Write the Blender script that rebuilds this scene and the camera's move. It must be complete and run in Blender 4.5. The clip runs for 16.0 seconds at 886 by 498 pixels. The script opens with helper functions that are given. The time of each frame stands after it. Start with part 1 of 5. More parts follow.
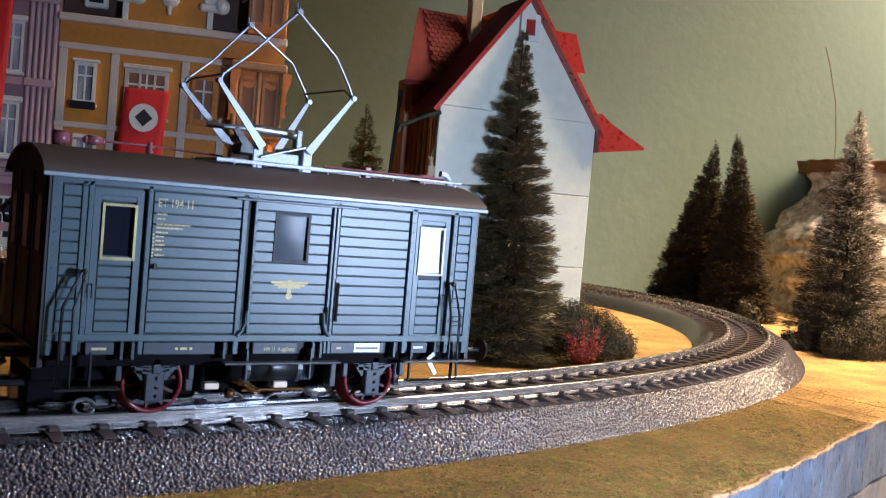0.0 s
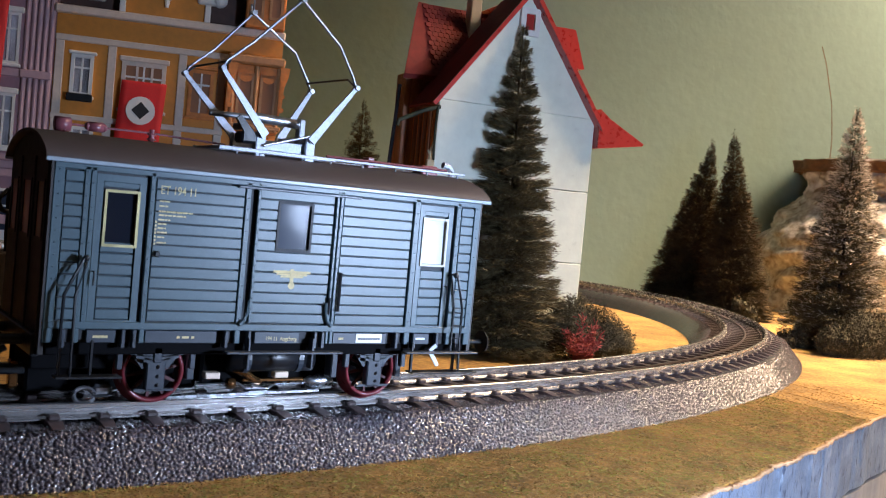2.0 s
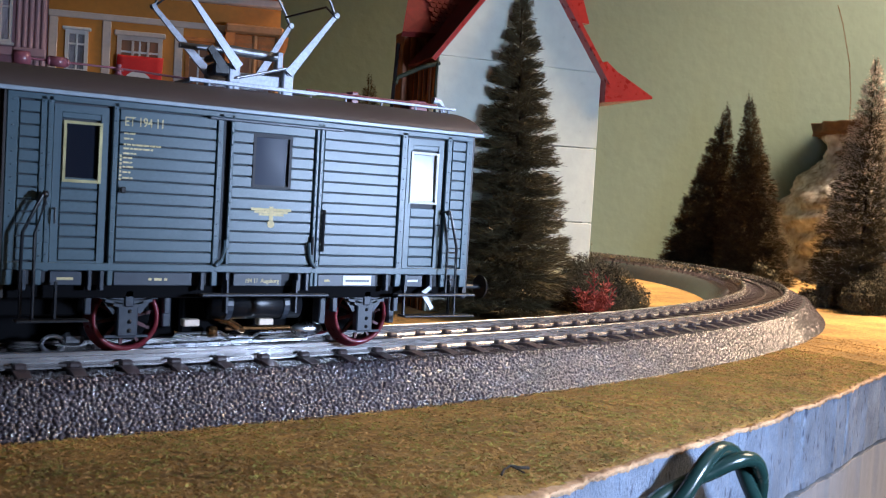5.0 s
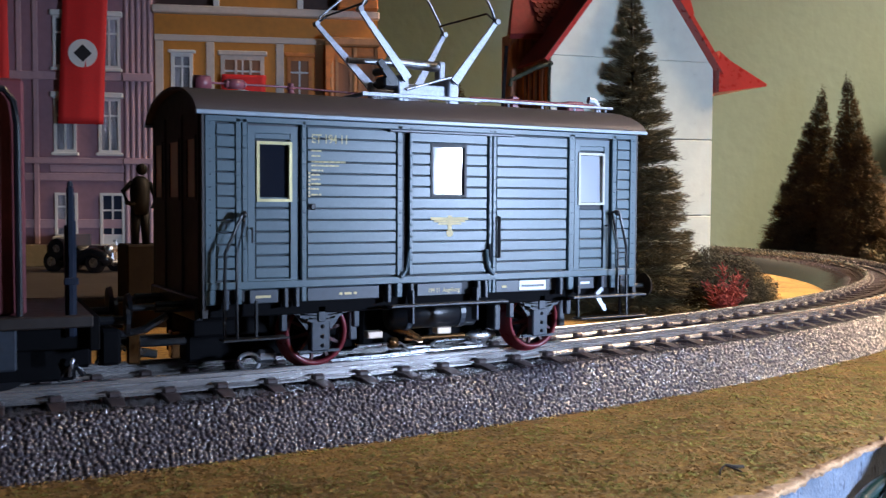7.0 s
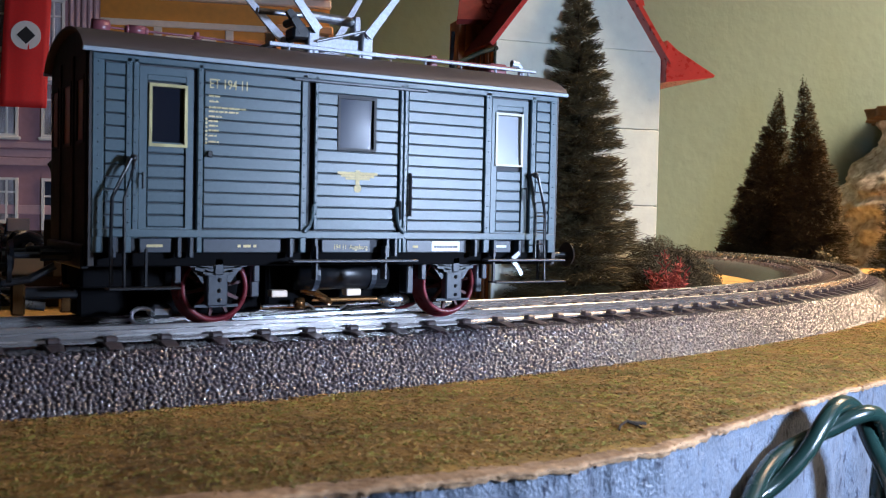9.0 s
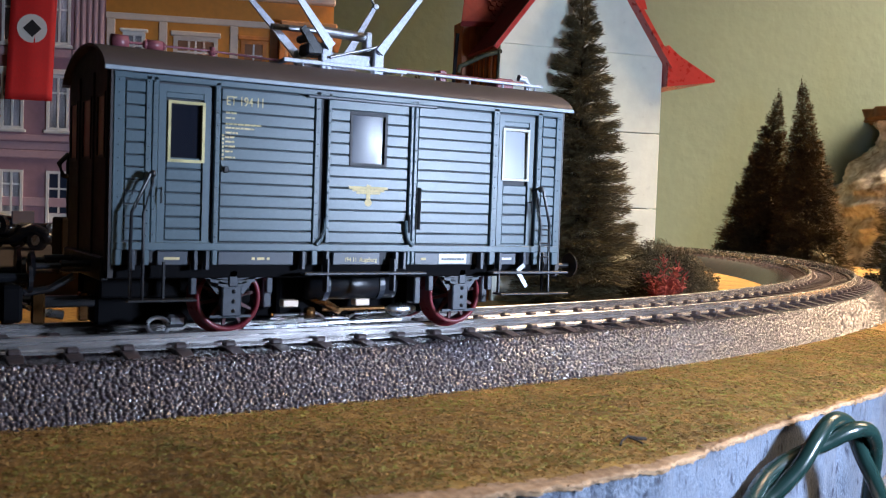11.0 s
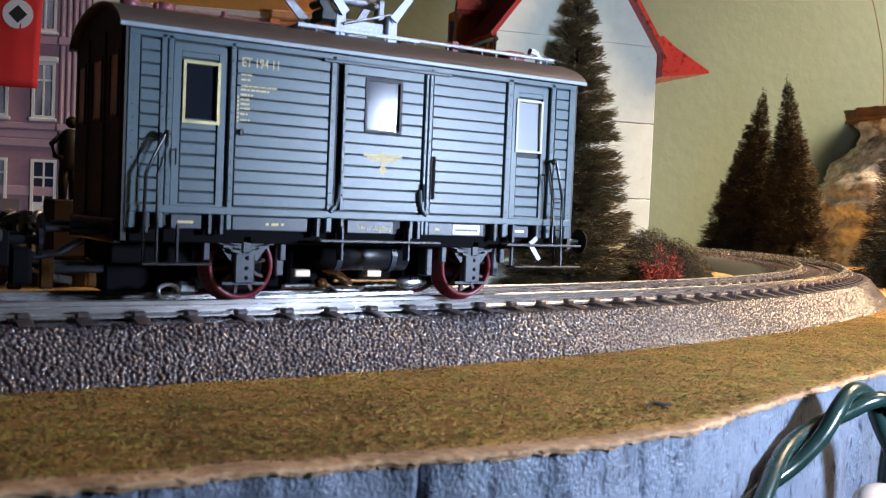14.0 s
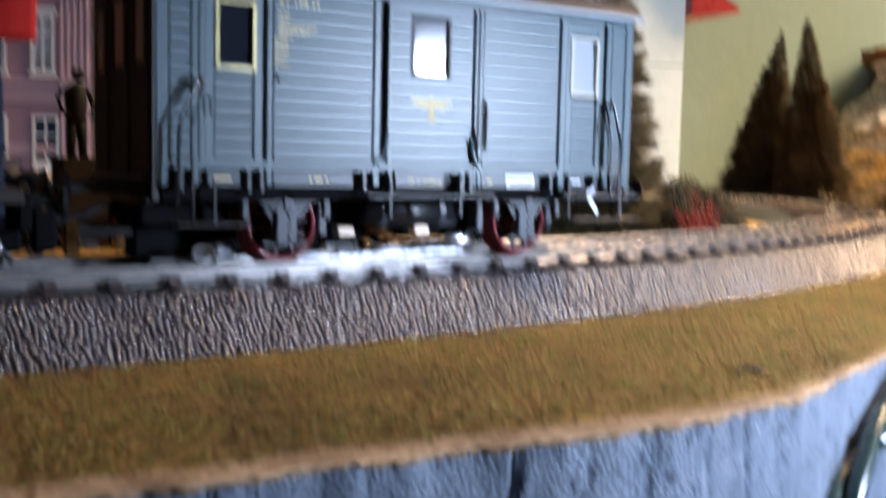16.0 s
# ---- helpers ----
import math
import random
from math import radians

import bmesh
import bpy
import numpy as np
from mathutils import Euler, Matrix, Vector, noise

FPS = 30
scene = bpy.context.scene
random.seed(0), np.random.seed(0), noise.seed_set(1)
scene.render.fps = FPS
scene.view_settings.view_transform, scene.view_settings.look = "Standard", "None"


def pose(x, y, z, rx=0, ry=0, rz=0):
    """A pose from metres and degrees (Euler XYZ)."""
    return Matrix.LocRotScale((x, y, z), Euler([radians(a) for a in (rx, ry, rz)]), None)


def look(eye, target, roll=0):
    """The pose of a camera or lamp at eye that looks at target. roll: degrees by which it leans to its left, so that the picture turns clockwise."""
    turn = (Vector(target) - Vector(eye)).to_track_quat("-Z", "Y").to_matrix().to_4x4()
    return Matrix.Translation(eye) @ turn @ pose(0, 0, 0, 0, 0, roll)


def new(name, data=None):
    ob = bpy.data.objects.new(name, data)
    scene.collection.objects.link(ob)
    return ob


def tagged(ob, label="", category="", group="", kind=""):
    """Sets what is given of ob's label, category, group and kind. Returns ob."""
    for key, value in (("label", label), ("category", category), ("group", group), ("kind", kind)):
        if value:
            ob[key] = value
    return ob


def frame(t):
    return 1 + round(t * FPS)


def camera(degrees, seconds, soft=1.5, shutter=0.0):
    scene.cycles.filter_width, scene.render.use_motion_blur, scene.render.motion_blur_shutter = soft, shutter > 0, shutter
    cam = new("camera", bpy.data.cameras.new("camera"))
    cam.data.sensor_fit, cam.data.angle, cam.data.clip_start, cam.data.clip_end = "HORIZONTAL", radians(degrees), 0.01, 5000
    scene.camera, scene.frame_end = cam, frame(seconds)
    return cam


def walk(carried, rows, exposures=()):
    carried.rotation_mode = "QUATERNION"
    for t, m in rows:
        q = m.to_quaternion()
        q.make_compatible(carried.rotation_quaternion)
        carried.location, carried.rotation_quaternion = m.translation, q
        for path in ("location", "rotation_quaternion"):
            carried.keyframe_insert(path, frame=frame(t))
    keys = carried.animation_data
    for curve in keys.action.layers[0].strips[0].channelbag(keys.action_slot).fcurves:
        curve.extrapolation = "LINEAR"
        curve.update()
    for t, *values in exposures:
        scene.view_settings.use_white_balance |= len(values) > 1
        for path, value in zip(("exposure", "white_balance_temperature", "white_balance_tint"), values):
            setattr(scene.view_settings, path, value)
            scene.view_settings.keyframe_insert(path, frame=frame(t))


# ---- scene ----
cam = camera(47.84, 16.0, soft=0.85, shutter=0.8)
# a shallow depth of field, held on the car's side
cam.data.dof.use_dof, cam.data.dof.focus_distance, cam.data.dof.aperture_fstop = True, 0.24, 80
PATH = [
    (0, (-0.04269, -0.16430, 0.04952), (0.06760, 0.00240, 0.04247), 4.91),
    (0.5, (-0.04169, -0.16363, 0.04617), (0.06837, 0.00326, 0.04029), 4.81),
    (1, (-0.04169, -0.16451, 0.04748), (0.06837, 0.00237, 0.04130), 4.84),
    (1.5, (-0.04351, -0.16470, 0.04849), (0.06716, 0.00175, 0.04161), 5.09),
    (2, (-0.04364, -0.16254, 0.04772), (0.06782, 0.00337, 0.04063), 5.31),
    (2.5, (-0.03988, -0.16030, 0.04350), (0.07095, 0.00608, 0.03769), 5.49),
    (3, (-0.03755, -0.15753, 0.03770), (0.07331, 0.00888, 0.03362), 5.48),
    (3.5, (-0.03360, -0.16139, 0.03848), (0.07400, 0.00715, 0.03435), 5.24),
    (3.7, (-0.03417, -0.16074, 0.03827), (0.07370, 0.00758, 0.03249), 5.49),
    (5.8, (-0.03171, -0.15185, 0.03650), (0.07768, 0.01524, 0.02561), 1.71),
    (6, (-0.03443, -0.15019, 0.03591), (0.07547, 0.01656, 0.02511), 1.45),
    (6.5, (-0.04167, -0.14948, 0.03871), (0.06569, 0.01882, 0.02649), 0.37),
    (7, (-0.04907, -0.14666, 0.03740), (0.04798, 0.02798, 0.02821), 0.32),
    (7.5, (-0.04424, -0.14696, 0.03526), (0.05257, 0.02789, 0.02796), 0.80),
    (8, (-0.04007, -0.14665, 0.03088), (0.06002, 0.02649, 0.02832), 1.14),
    (8.5, (-0.03787, -0.14698, 0.02838), (0.06302, 0.02567, 0.02467), 1.06),
    (9, (-0.03701, -0.14761, 0.02797), (0.06463, 0.02452, 0.02161), 1.20),
    (9.2, (-0.03935, -0.15103, 0.02848), (0.05980, 0.02256, 0.02232), 0.19),
    (11.3, (-0.04178, -0.14983, 0.03256), (0.06069, 0.02160, 0.02228), 2.20),
    (11.5, (-0.04241, -0.14923, 0.03186), (0.05951, 0.02248, 0.02058), 1.97),
    (12, (-0.04182, -0.14999, 0.03200), (0.06026, 0.02165, 0.02114), 2.22),
    (12.5, (-0.04211, -0.14857, 0.03073), (0.06168, 0.02206, 0.02006), 2.06),
    (13, (-0.04172, -0.14871, 0.02865), (0.06117, 0.02253, 0.01915), 2.49),
    (13.5, (-0.04383, -0.14793, 0.02875), (0.06034, 0.02256, 0.01977), 2.53),
    (14, (-0.04537, -0.14496, 0.02601), (0.06128, 0.02407, 0.01852), 2.39),
    (14.5, (-0.04355, -0.14009, 0.02239), (0.06380, 0.02850, 0.01505), 2.95),
    (15, (-0.04366, -0.13535, 0.02002), (0.06458, 0.03256, 0.01045), 3.09),
    (15.5, (-0.04149, -0.13065, 0.01946), (0.06632, 0.03738, 0.00754), 2.89),
    (15.9, (-0.04480, -0.12930, 0.02440), (0.06230, 0.03870, 0.00700), 1.60),
    (15.967, (-0.04600, -0.12922, 0.02560), (0.06057, 0.03913, 0.01029), 1.29),
    (16, (-0.04603, -0.12921, 0.02566), (0.06104, 0.03883, 0.00839), 1.29),
    (16.033, (-0.04606, -0.12920, 0.02572), (0.06151, 0.03853, 0.00649), 1.29),
]
walk(cam, [(t, look(eye, target, roll)) for t, eye, target, roll in PATH], [(0, -0.08, 6050, 10), (2, -0.08, 6050, 10), (3.5, -0.18, 6000, 10), (6, -0.14, 5950, 10), (7, -0.05, 5950, 10), (9, -0.03, 6150, 10), (12, 0.08, 6400, 10), (14, 0.12, 6450, 10), (15.5, 0.15, 6450, 10), (16, 0.24, 6400, 10)])

# ---- light ----
CM = 0.01
world = bpy.data.worlds.new("room_air")
scene.world = world
world.use_nodes = True
world.node_tree.nodes["Background"].inputs[0].default_value = (0.5, 0.55, 0.6, 1)
world.node_tree.nodes["Background"].inputs[1].default_value = 0.033


def area_lamp(name, eye, target, sx, sy, watts, colour):
    data = bpy.data.lights.new(name, "AREA")
    data.shape, data.size, data.size_y = "RECTANGLE", sx * CM, sy * CM
    data.energy, data.color = watts, colour
    ob = new(name, data)
    ob.matrix_world = look([c * CM for c in eye], [c * CM for c in target])
    return ob


# the cool led panel held beside the camera, and the warm room lamps beyond the curve and by the wall
area_lamp("led_panel", (12.4, -14.6, 4.3), (8.5, 6, 2.4), 2.4, 1.9, 0.57, (0.61, 0.745, 1.0))
for name, eye, target, watts, cone, blend, radius in (
    ("reading_lamp", (0.67, -0.06, 0.40), (0.46, 0.085, 0.0), 188.0, 61, 1.0, 0.24),
    ("wall_lamp", (0.775, 0.195, 0.32), (0.775, 0.30, 0.30), 12.5, 172, 0.3, 0.20),
):
    warm = bpy.data.lights.new(name, "SPOT")
    warm.energy, warm.color, warm.shadow_soft_size = watts, (1.0, 0.69, 0.42), radius
    warm.spot_size, warm.spot_blend = radians(cone), blend
    new(name, warm).matrix_world = look(eye, target)
# Unseen fill panel added overhead to lift the dark parts.
area_lamp("overhead_fill", (20, -40, 150), (20, 10, 0), 60, 60, 0.62, (0.95, 0.96, 0.96))


# ---- materials ----
def material(name, colour, rough=0.6, metal=0.0, spread=0.25, grain=6.0, coarse=0.8, bump=0.02, bump_scale=None, spec=0.5, stretch=(1, 1, 1), tint=None, island=0.0, flecks=0.0, wear=0.12):
    """Paint with variation at two scales (in centimetres) and a fine relief."""
    m = bpy.data.materials.new(name)
    m.use_nodes = True
    n, l = m.node_tree.nodes, m.node_tree.links
    b = n["Principled BSDF"]
    b.inputs["Roughness"].default_value, b.inputs["Metallic"].default_value = rough, metal
    b.inputs["Specular IOR Level"].default_value = spec
    co = n.new("ShaderNodeTexCoord")
    mp = n.new("ShaderNodeMapping")
    mp.inputs["Scale"].default_value = [100 * v for v in stretch]
    l.new(co.outputs["Object"], mp.inputs[0])
    fine, wide = n.new("ShaderNodeTexNoise"), n.new("ShaderNodeTexNoise")
    for tex, sc, det in ((fine, grain, 6), (wide, coarse, 3)):
        tex.inputs["Scale"].default_value, tex.inputs["Detail"].default_value = sc, det
        l.new(mp.outputs[0], tex.inputs["Vector"])
    add = n.new("ShaderNodeMath")
    l.new(fine.outputs[0], add.inputs[0]), l.new(wide.outputs[0], add.inputs[1])
    last = add.outputs[0]
    if island:
        info = n.new("ShaderNodeObjectInfo")
        mul = n.new("ShaderNodeMath")
        mul.operation = "MULTIPLY_ADD"
        mul.inputs[1].default_value = island
        l.new(info.outputs["Random"], mul.inputs[0]), l.new(last, mul.inputs[2])
        last = mul.outputs[0]
    ramp = n.new("ShaderNodeValToRGB")
    dark = [c * (1 - spread) for c in colour]
    light = [min(1, c * (1 + spread)) for c in (tint or colour)]
    ramp.color_ramp.elements[0].color, ramp.color_ramp.elements[1].color = (*dark, 1), (*light, 1)
    ramp.color_ramp.elements[0].position, ramp.color_ramp.elements[1].position = 0.35, 0.68
    if flecks:
        geo, mul = n.new("ShaderNodeNewGeometry"), n.new("ShaderNodeMath")
        mul.operation = "MULTIPLY_ADD"
        mul.inputs[1].default_value = flecks
        l.new(geo.outputs["Random Per Island"], mul.inputs[0]), l.new(last, mul.inputs[2])
        last = mul.outputs[0]
    half = n.new("ShaderNodeMath")
    half.operation = "MULTIPLY"
    half.inputs[1].default_value = 0.5
    l.new(last, half.inputs[0]), l.new(half.outputs[0], ramp.inputs[0])
    l.new(ramp.outputs[0], b.inputs["Base Color"])
    if bump:
        bp = n.new("ShaderNodeBump")
        bp.inputs["Distance"].default_value, bp.inputs["Strength"].default_value = bump * CM, 0.8
        if bump_scale:
            ft = n.new("ShaderNodeTexNoise")
            ft.inputs["Scale"].default_value, ft.inputs["Detail"].default_value = bump_scale, 4
            l.new(mp.outputs[0], ft.inputs["Vector"])
            l.new(ft.outputs[0], bp.inputs["Height"])
        else:
            l.new(fine.outputs[0], bp.inputs["Height"])
        l.new(bp.outputs[0], b.inputs["Normal"])
    rr = n.new("ShaderNodeMapRange")
    rr.inputs["To Min"].default_value, rr.inputs["To Max"].default_value = max(0.02, rough - wear), min(1, rough + wear)
    l.new(fine.outputs[0], rr.inputs["Value"])
    l.new(rr.outputs[0], b.inputs["Roughness"])
    return m


CAR_GREEN = material("blue_green_car_paint", (0.062, 0.100, 0.121), 0.38, wear=0.03, spread=0.14, grain=22, coarse=0.9, bump=0.0018, bump_scale=80)
CAR_FRAME = material("frame_blue_paint", (0.038, 0.048, 0.064), 0.40, spread=0.16, grain=12, bump=0.003)
GAP = material("joint_dark", (0.012, 0.014, 0.020), 0.6, spread=0.2, bump=0)
BLACK = material("black_plastic", (0.009, 0.010, 0.013), 0.36, spread=0.3, grain=10, bump=0.004)
SPRING = material("slate_plastic", (0.034, 0.042, 0.056), 0.42, spread=0.25, grain=10, bump=0.004)
ROOF = material("roof_brown_grey", (0.075, 0.058, 0.056), 0.55, spread=0.16, grain=18, bump=0.004, bump_scale=35)
ROOF_EDGE = material("roof_edge_pale", (0.30, 0.36, 0.42), 0.35, spread=0.15, bump=0)
MATT = material("matt_black", (0.005, 0.005, 0.006), 0.8, spread=0.3, bump=0, spec=0.06)
# End wall turned from the lamps: its shade is part of this colour.
BROWN_SHADED = material("end_wall_shaded", (0.026, 0.020, 0.018), 0.5, spread=0.25, bump=0.003)
GOLD = material("gold_frame", (0.44, 0.38, 0.19), 0.35, metal=0.6, spread=0.15, bump=0)
CREAM_FRAME = material("pale_frame", (0.46, 0.46, 0.40), 0.4, spread=0.1, bump=0)
YELLOW_PRINT = material("yellow_print", (0.56, 0.47, 0.24), 0.6, spread=0.3, grain=20, bump=0)
WHITE_PRINT = material("white_print", (0.75, 0.80, 0.82), 0.5, spread=0.1, bump=0)
CHROME = material("nickel", (0.75, 0.76, 0.80), 0.28, metal=1.0, spread=0.1, bump=0.002)
STEEL = material("dull_steel_wire", (0.30, 0.31, 0.34), 0.36, metal=0.9, spread=0.3, grain=12, bump=0.002)
SILVER = material("silver_paint", (0.40, 0.43, 0.50), 0.5, metal=0.25, spread=0.3, grain=20, bump=0.003)
RAIL = material("rail_steel", (0.60, 0.57, 0.56), 0.26, metal=0.85, spread=0.28, grain=5, coarse=0.7, bump=0, stretch=(0.15, 1, 3))
SLEEPER = material("sleeper_brown", (0.060, 0.043, 0.042), 0.38, spread=0.3, grain=9, bump=0.008)
WHEEL_RED = material("wheel_red", (0.17, 0.018, 0.026), 0.30, spread=0.2, bump=0.003)
TAB = material("pale_contact_tab", (0.70, 0.56, 0.44), 0.4, metal=0.2, spread=0.1, bump=0)
# Darker copy of the wheel red paints in the shade on spokes and hubs.
WHEEL_SHADED = material("wheel_shaded_red", (0.07, 0.008, 0.012), 0.5, spread=0.3, bump=0.003)
COPPER = material("copper_tab", (0.34, 0.17, 0.065), 0.22, metal=0.9, spread=0.2, bump=0)
INSUL = material("insulator_red", (0.20, 0.06, 0.075), 0.35, spread=0.2, bump=0)
BALLAST = material("moulded_ballast", (0.056, 0.048, 0.056), 0.18, spread=0.25, grain=5, coarse=0.5, bump=0, spec=0.7)
BALLAST.node_tree.nodes["Principled BSDF"].inputs["IOR"].default_value = 1.58
GRASS = material("scatter_grass", (0.178, 0.099, 0.026), 0.92, spread=0.5, grain=7, coarse=0.5, bump=0.045, bump_scale=11, tint=(0.335, 0.20, 0.050))
FOAM = material("painted_foam", (0.165, 0.20, 0.262), 0.40, spread=0.34, spec=0.7, grain=18, coarse=1.2, bump=0.035, bump_scale=22, stretch=(1, 1, 0.8))
# dark pits left by torn foam beads
fn, fl = FOAM.node_tree.nodes, FOAM.node_tree.links
fb = fn["Principled BSDF"]
pit_map, pit, pit_ramp, pit_mix = fn.new("ShaderNodeMapping"), fn.new("ShaderNodeTexNoise"), fn.new("ShaderNodeValToRGB"), fn.new("ShaderNodeMixRGB")
pit_map.inputs["Scale"].default_value = (100, 100, 42)
pit.inputs["Scale"].default_value, pit.inputs["Detail"].default_value = 9.0, 2
pit_ramp.color_ramp.elements[0].position, pit_ramp.color_ramp.elements[1].position = 0.31, 0.42
pit_ramp.color_ramp.elements[0].color, pit_ramp.color_ramp.elements[1].color = (0.28, 0.28, 0.34, 1), (1, 1, 1, 1)
pit_mix.blend_type, pit_mix.inputs[0].default_value = "MULTIPLY", 1.0
fl.new(next(k for k in fn if k.type == "TEX_COORD").outputs["Object"], pit_map.inputs[0])
fl.new(pit_map.outputs[0], pit.inputs["Vector"]), fl.new(pit.outputs[0], pit_ramp.inputs[0])
fl.new(fb.inputs["Base Color"].links[0].from_socket, pit_mix.inputs[1]), fl.new(pit_ramp.outputs[0], pit_mix.inputs[2])
fl.new(pit_mix.outputs[0], fb.inputs["Base Color"])
CRUST = material("torn_card_edge", (0.34, 0.20, 0.105), 0.9, spread=0.36, grain=9, coarse=1.2, bump=0.03, tint=(0.46, 0.30, 0.175))
UNDER = material("pale_board", (0.20, 0.20, 0.21), 0.7, spread=0.15, bump=0.01)
WALL = material("green_wall_paint", (0.195, 0.292, 0.270), 0.7, spread=0.06, grain=1.2, coarse=0.12, bump=0.05, bump_scale=1.6)
PLASTER = material("room_plaster", (0.55, 0.53, 0.48), 0.8, spread=0.06, grain=0.5, coarse=0.02, bump=0.02)
CARPET = material("room_floor", (0.16, 0.11, 0.08), 0.8, spread=0.2, grain=0.4, coarse=0.05, bump=0.05)
NEEDLE = material("needle_green", (0.006, 0.009, 0.005), 0.5, spread=0.6, grain=6, coarse=0.8, bump=0, tint=(0.082, 0.066, 0.033), spec=0.25, flecks=0.45)
NEEDLE_PALE = material("needle_frosted", (0.022, 0.022, 0.012), 0.7, spread=0.5, grain=6, coarse=0.9, bump=0, tint=(0.085, 0.068, 0.036), spec=0.2, flecks=0.25)
FROST = material("frost_flock", (0.62, 0.56, 0.50), 0.6, spread=0.2, bump=0, spec=0.12)
NEEDLE_DARK = material("needle_dark", (0.008, 0.008, 0.005), 0.8, spread=0.5, grain=6, coarse=0.8, bump=0, tint=(0.058, 0.043, 0.022), spec=0.12, flecks=0.2)
DARK_GREEN = material("dark_green_plastic", (0.016, 0.026, 0.014), 0.7, spread=0.4, grain=8, bump=0.01)
BARK = material("twisted_wire_trunk", (0.022, 0.016, 0.012), 0.9, spread=0.3, bump=0.01)
LEAF = material("bush_grey_green", (0.028, 0.025, 0.016), 0.8, spread=0.5, grain=7, bump=0, tint=(0.085, 0.076, 0.048), spec=0.12)
LEAF_RED = material("bush_red", (0.30, 0.068, 0.058), 0.8, spread=0.4, grain=7, bump=0, spec=0.12)
ROCK = material("hill_stone", (0.50, 0.36, 0.20), 0.85, spread=0.6, grain=2.2, coarse=0.6, bump=0.16, bump_scale=3.2, tint=(0.86, 0.78, 0.64))
LEDGE = material("ledge_brown", (0.16, 0.085, 0.040), 0.8, spread=0.4, grain=3, bump=0.06)
HOUSE_WALL = material("grey_green_plastic", (0.70, 0.74, 0.64), 0.32, spread=0.07, grain=3, coarse=0.5, bump=0.006, bump_scale=10)
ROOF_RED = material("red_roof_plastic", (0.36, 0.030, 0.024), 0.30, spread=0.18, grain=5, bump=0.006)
# Darker copy of the roof red stands in for shade on the dim slopes.
ROOF_SHADED = material("shaded_red_roof_plastic", (0.165, 0.020, 0.018), 0.75, spec=0.25, spread=0.25, grain=5, bump=0.006)
WOOD_WALL = material("brown_timber", (0.34, 0.155, 0.080), 0.6, spread=0.35, grain=5, bump=0.01, stretch=(1, 1, 0.25))
WHITE_TRIM = material("white_plastic", (0.72, 0.70, 0.66), 0.45, spread=0.07, bump=0.003)
PURPLE = material("mauve_render", (0.33, 0.185, 0.215), 0.6, spread=0.12, grain=4, coarse=0.4, bump=0.006)
PURPLE_TRIM = material("mauve_trim", (0.48, 0.31, 0.335), 0.55, spread=0.1, bump=0.004)
OCHRE = material("ochre_render", (0.60, 0.235, 0.030), 0.6, spread=0.12, grain=4, coarse=0.4, bump=0.006)
OCHRE_TRIM = material("cream_trim", (0.62, 0.52, 0.44), 0.55, spread=0.1, bump=0.004)
BAY_TRIM = material("tawny_trim", (0.42, 0.205, 0.085), 0.55, spread=0.2, grain=4, bump=0.006)
SANDSTONE = material("orange_sandstone", (0.60, 0.20, 0.040), 0.6, spread=0.25, grain=4, bump=0.01)
DARK_ROOF = material("dark_slate", (0.065, 0.030, 0.022), 0.6, spread=0.3, grain=4, bump=0.01)
CURTAIN = material("window_curtain", (0.30, 0.27, 0.28), 0.8, spread=0.75, grain=3.5, coarse=1.6, bump=0.01, stretch=(1, 1, 0.2))
BANNER_RED = material("red_cloth", (0.66, 0.020, 0.018), 0.7, spread=0.1, grain=12, bump=0.004)
BANNER_WHITE = material("white_cloth", (0.70, 0.68, 0.66), 0.7, spread=0.05, bump=0)
BANNER_BLACK = material("black_cloth", (0.015, 0.014, 0.016), 0.7, spread=0.1, bump=0)
STREET = material("street_dark", (0.040, 0.031, 0.026), 0.8, spread=0.35, grain=3, coarse=0.4, bump=0.02)
PLINTH = material("cream_plinth", (0.46, 0.40, 0.27), 0.7, spread=0.12, bump=0.006)
# Statue and pedestal colours are darkened to stand in for deep shade.
STATUE = material("shaded_bronze", (0.010, 0.009, 0.010), 0.6, spread=0.3, bump=0.006, spec=0.3)
PEDESTAL = material("pedestal_shaded_brown", (0.020, 0.014, 0.010), 0.8, spread=0.35, grain=5, bump=0.01, spec=0.2)
AUTO_BLACK = material("glossy_black", (0.010, 0.010, 0.012), 0.12, spread=0.2, bump=0)
WAGON_RED = material("oxide_red", (0.15, 0.035, 0.040), 0.5, spread=0.25, grain=7, bump=0.004)
# Stake blue is darkened to carry the shade at the wagon's end.
STAKE_BLUE = material("blue_steel_stake", (0.014, 0.020, 0.036), 0.34, spread=0.2, bump=0)
CABLE = material("green_cable", (0.012, 0.032, 0.028), 0.24, spread=0.15, grain=3, bump=0)
BULB = material("white_socket", (0.58, 0.47, 0.40), 0.4, spread=0.06, bump=0)


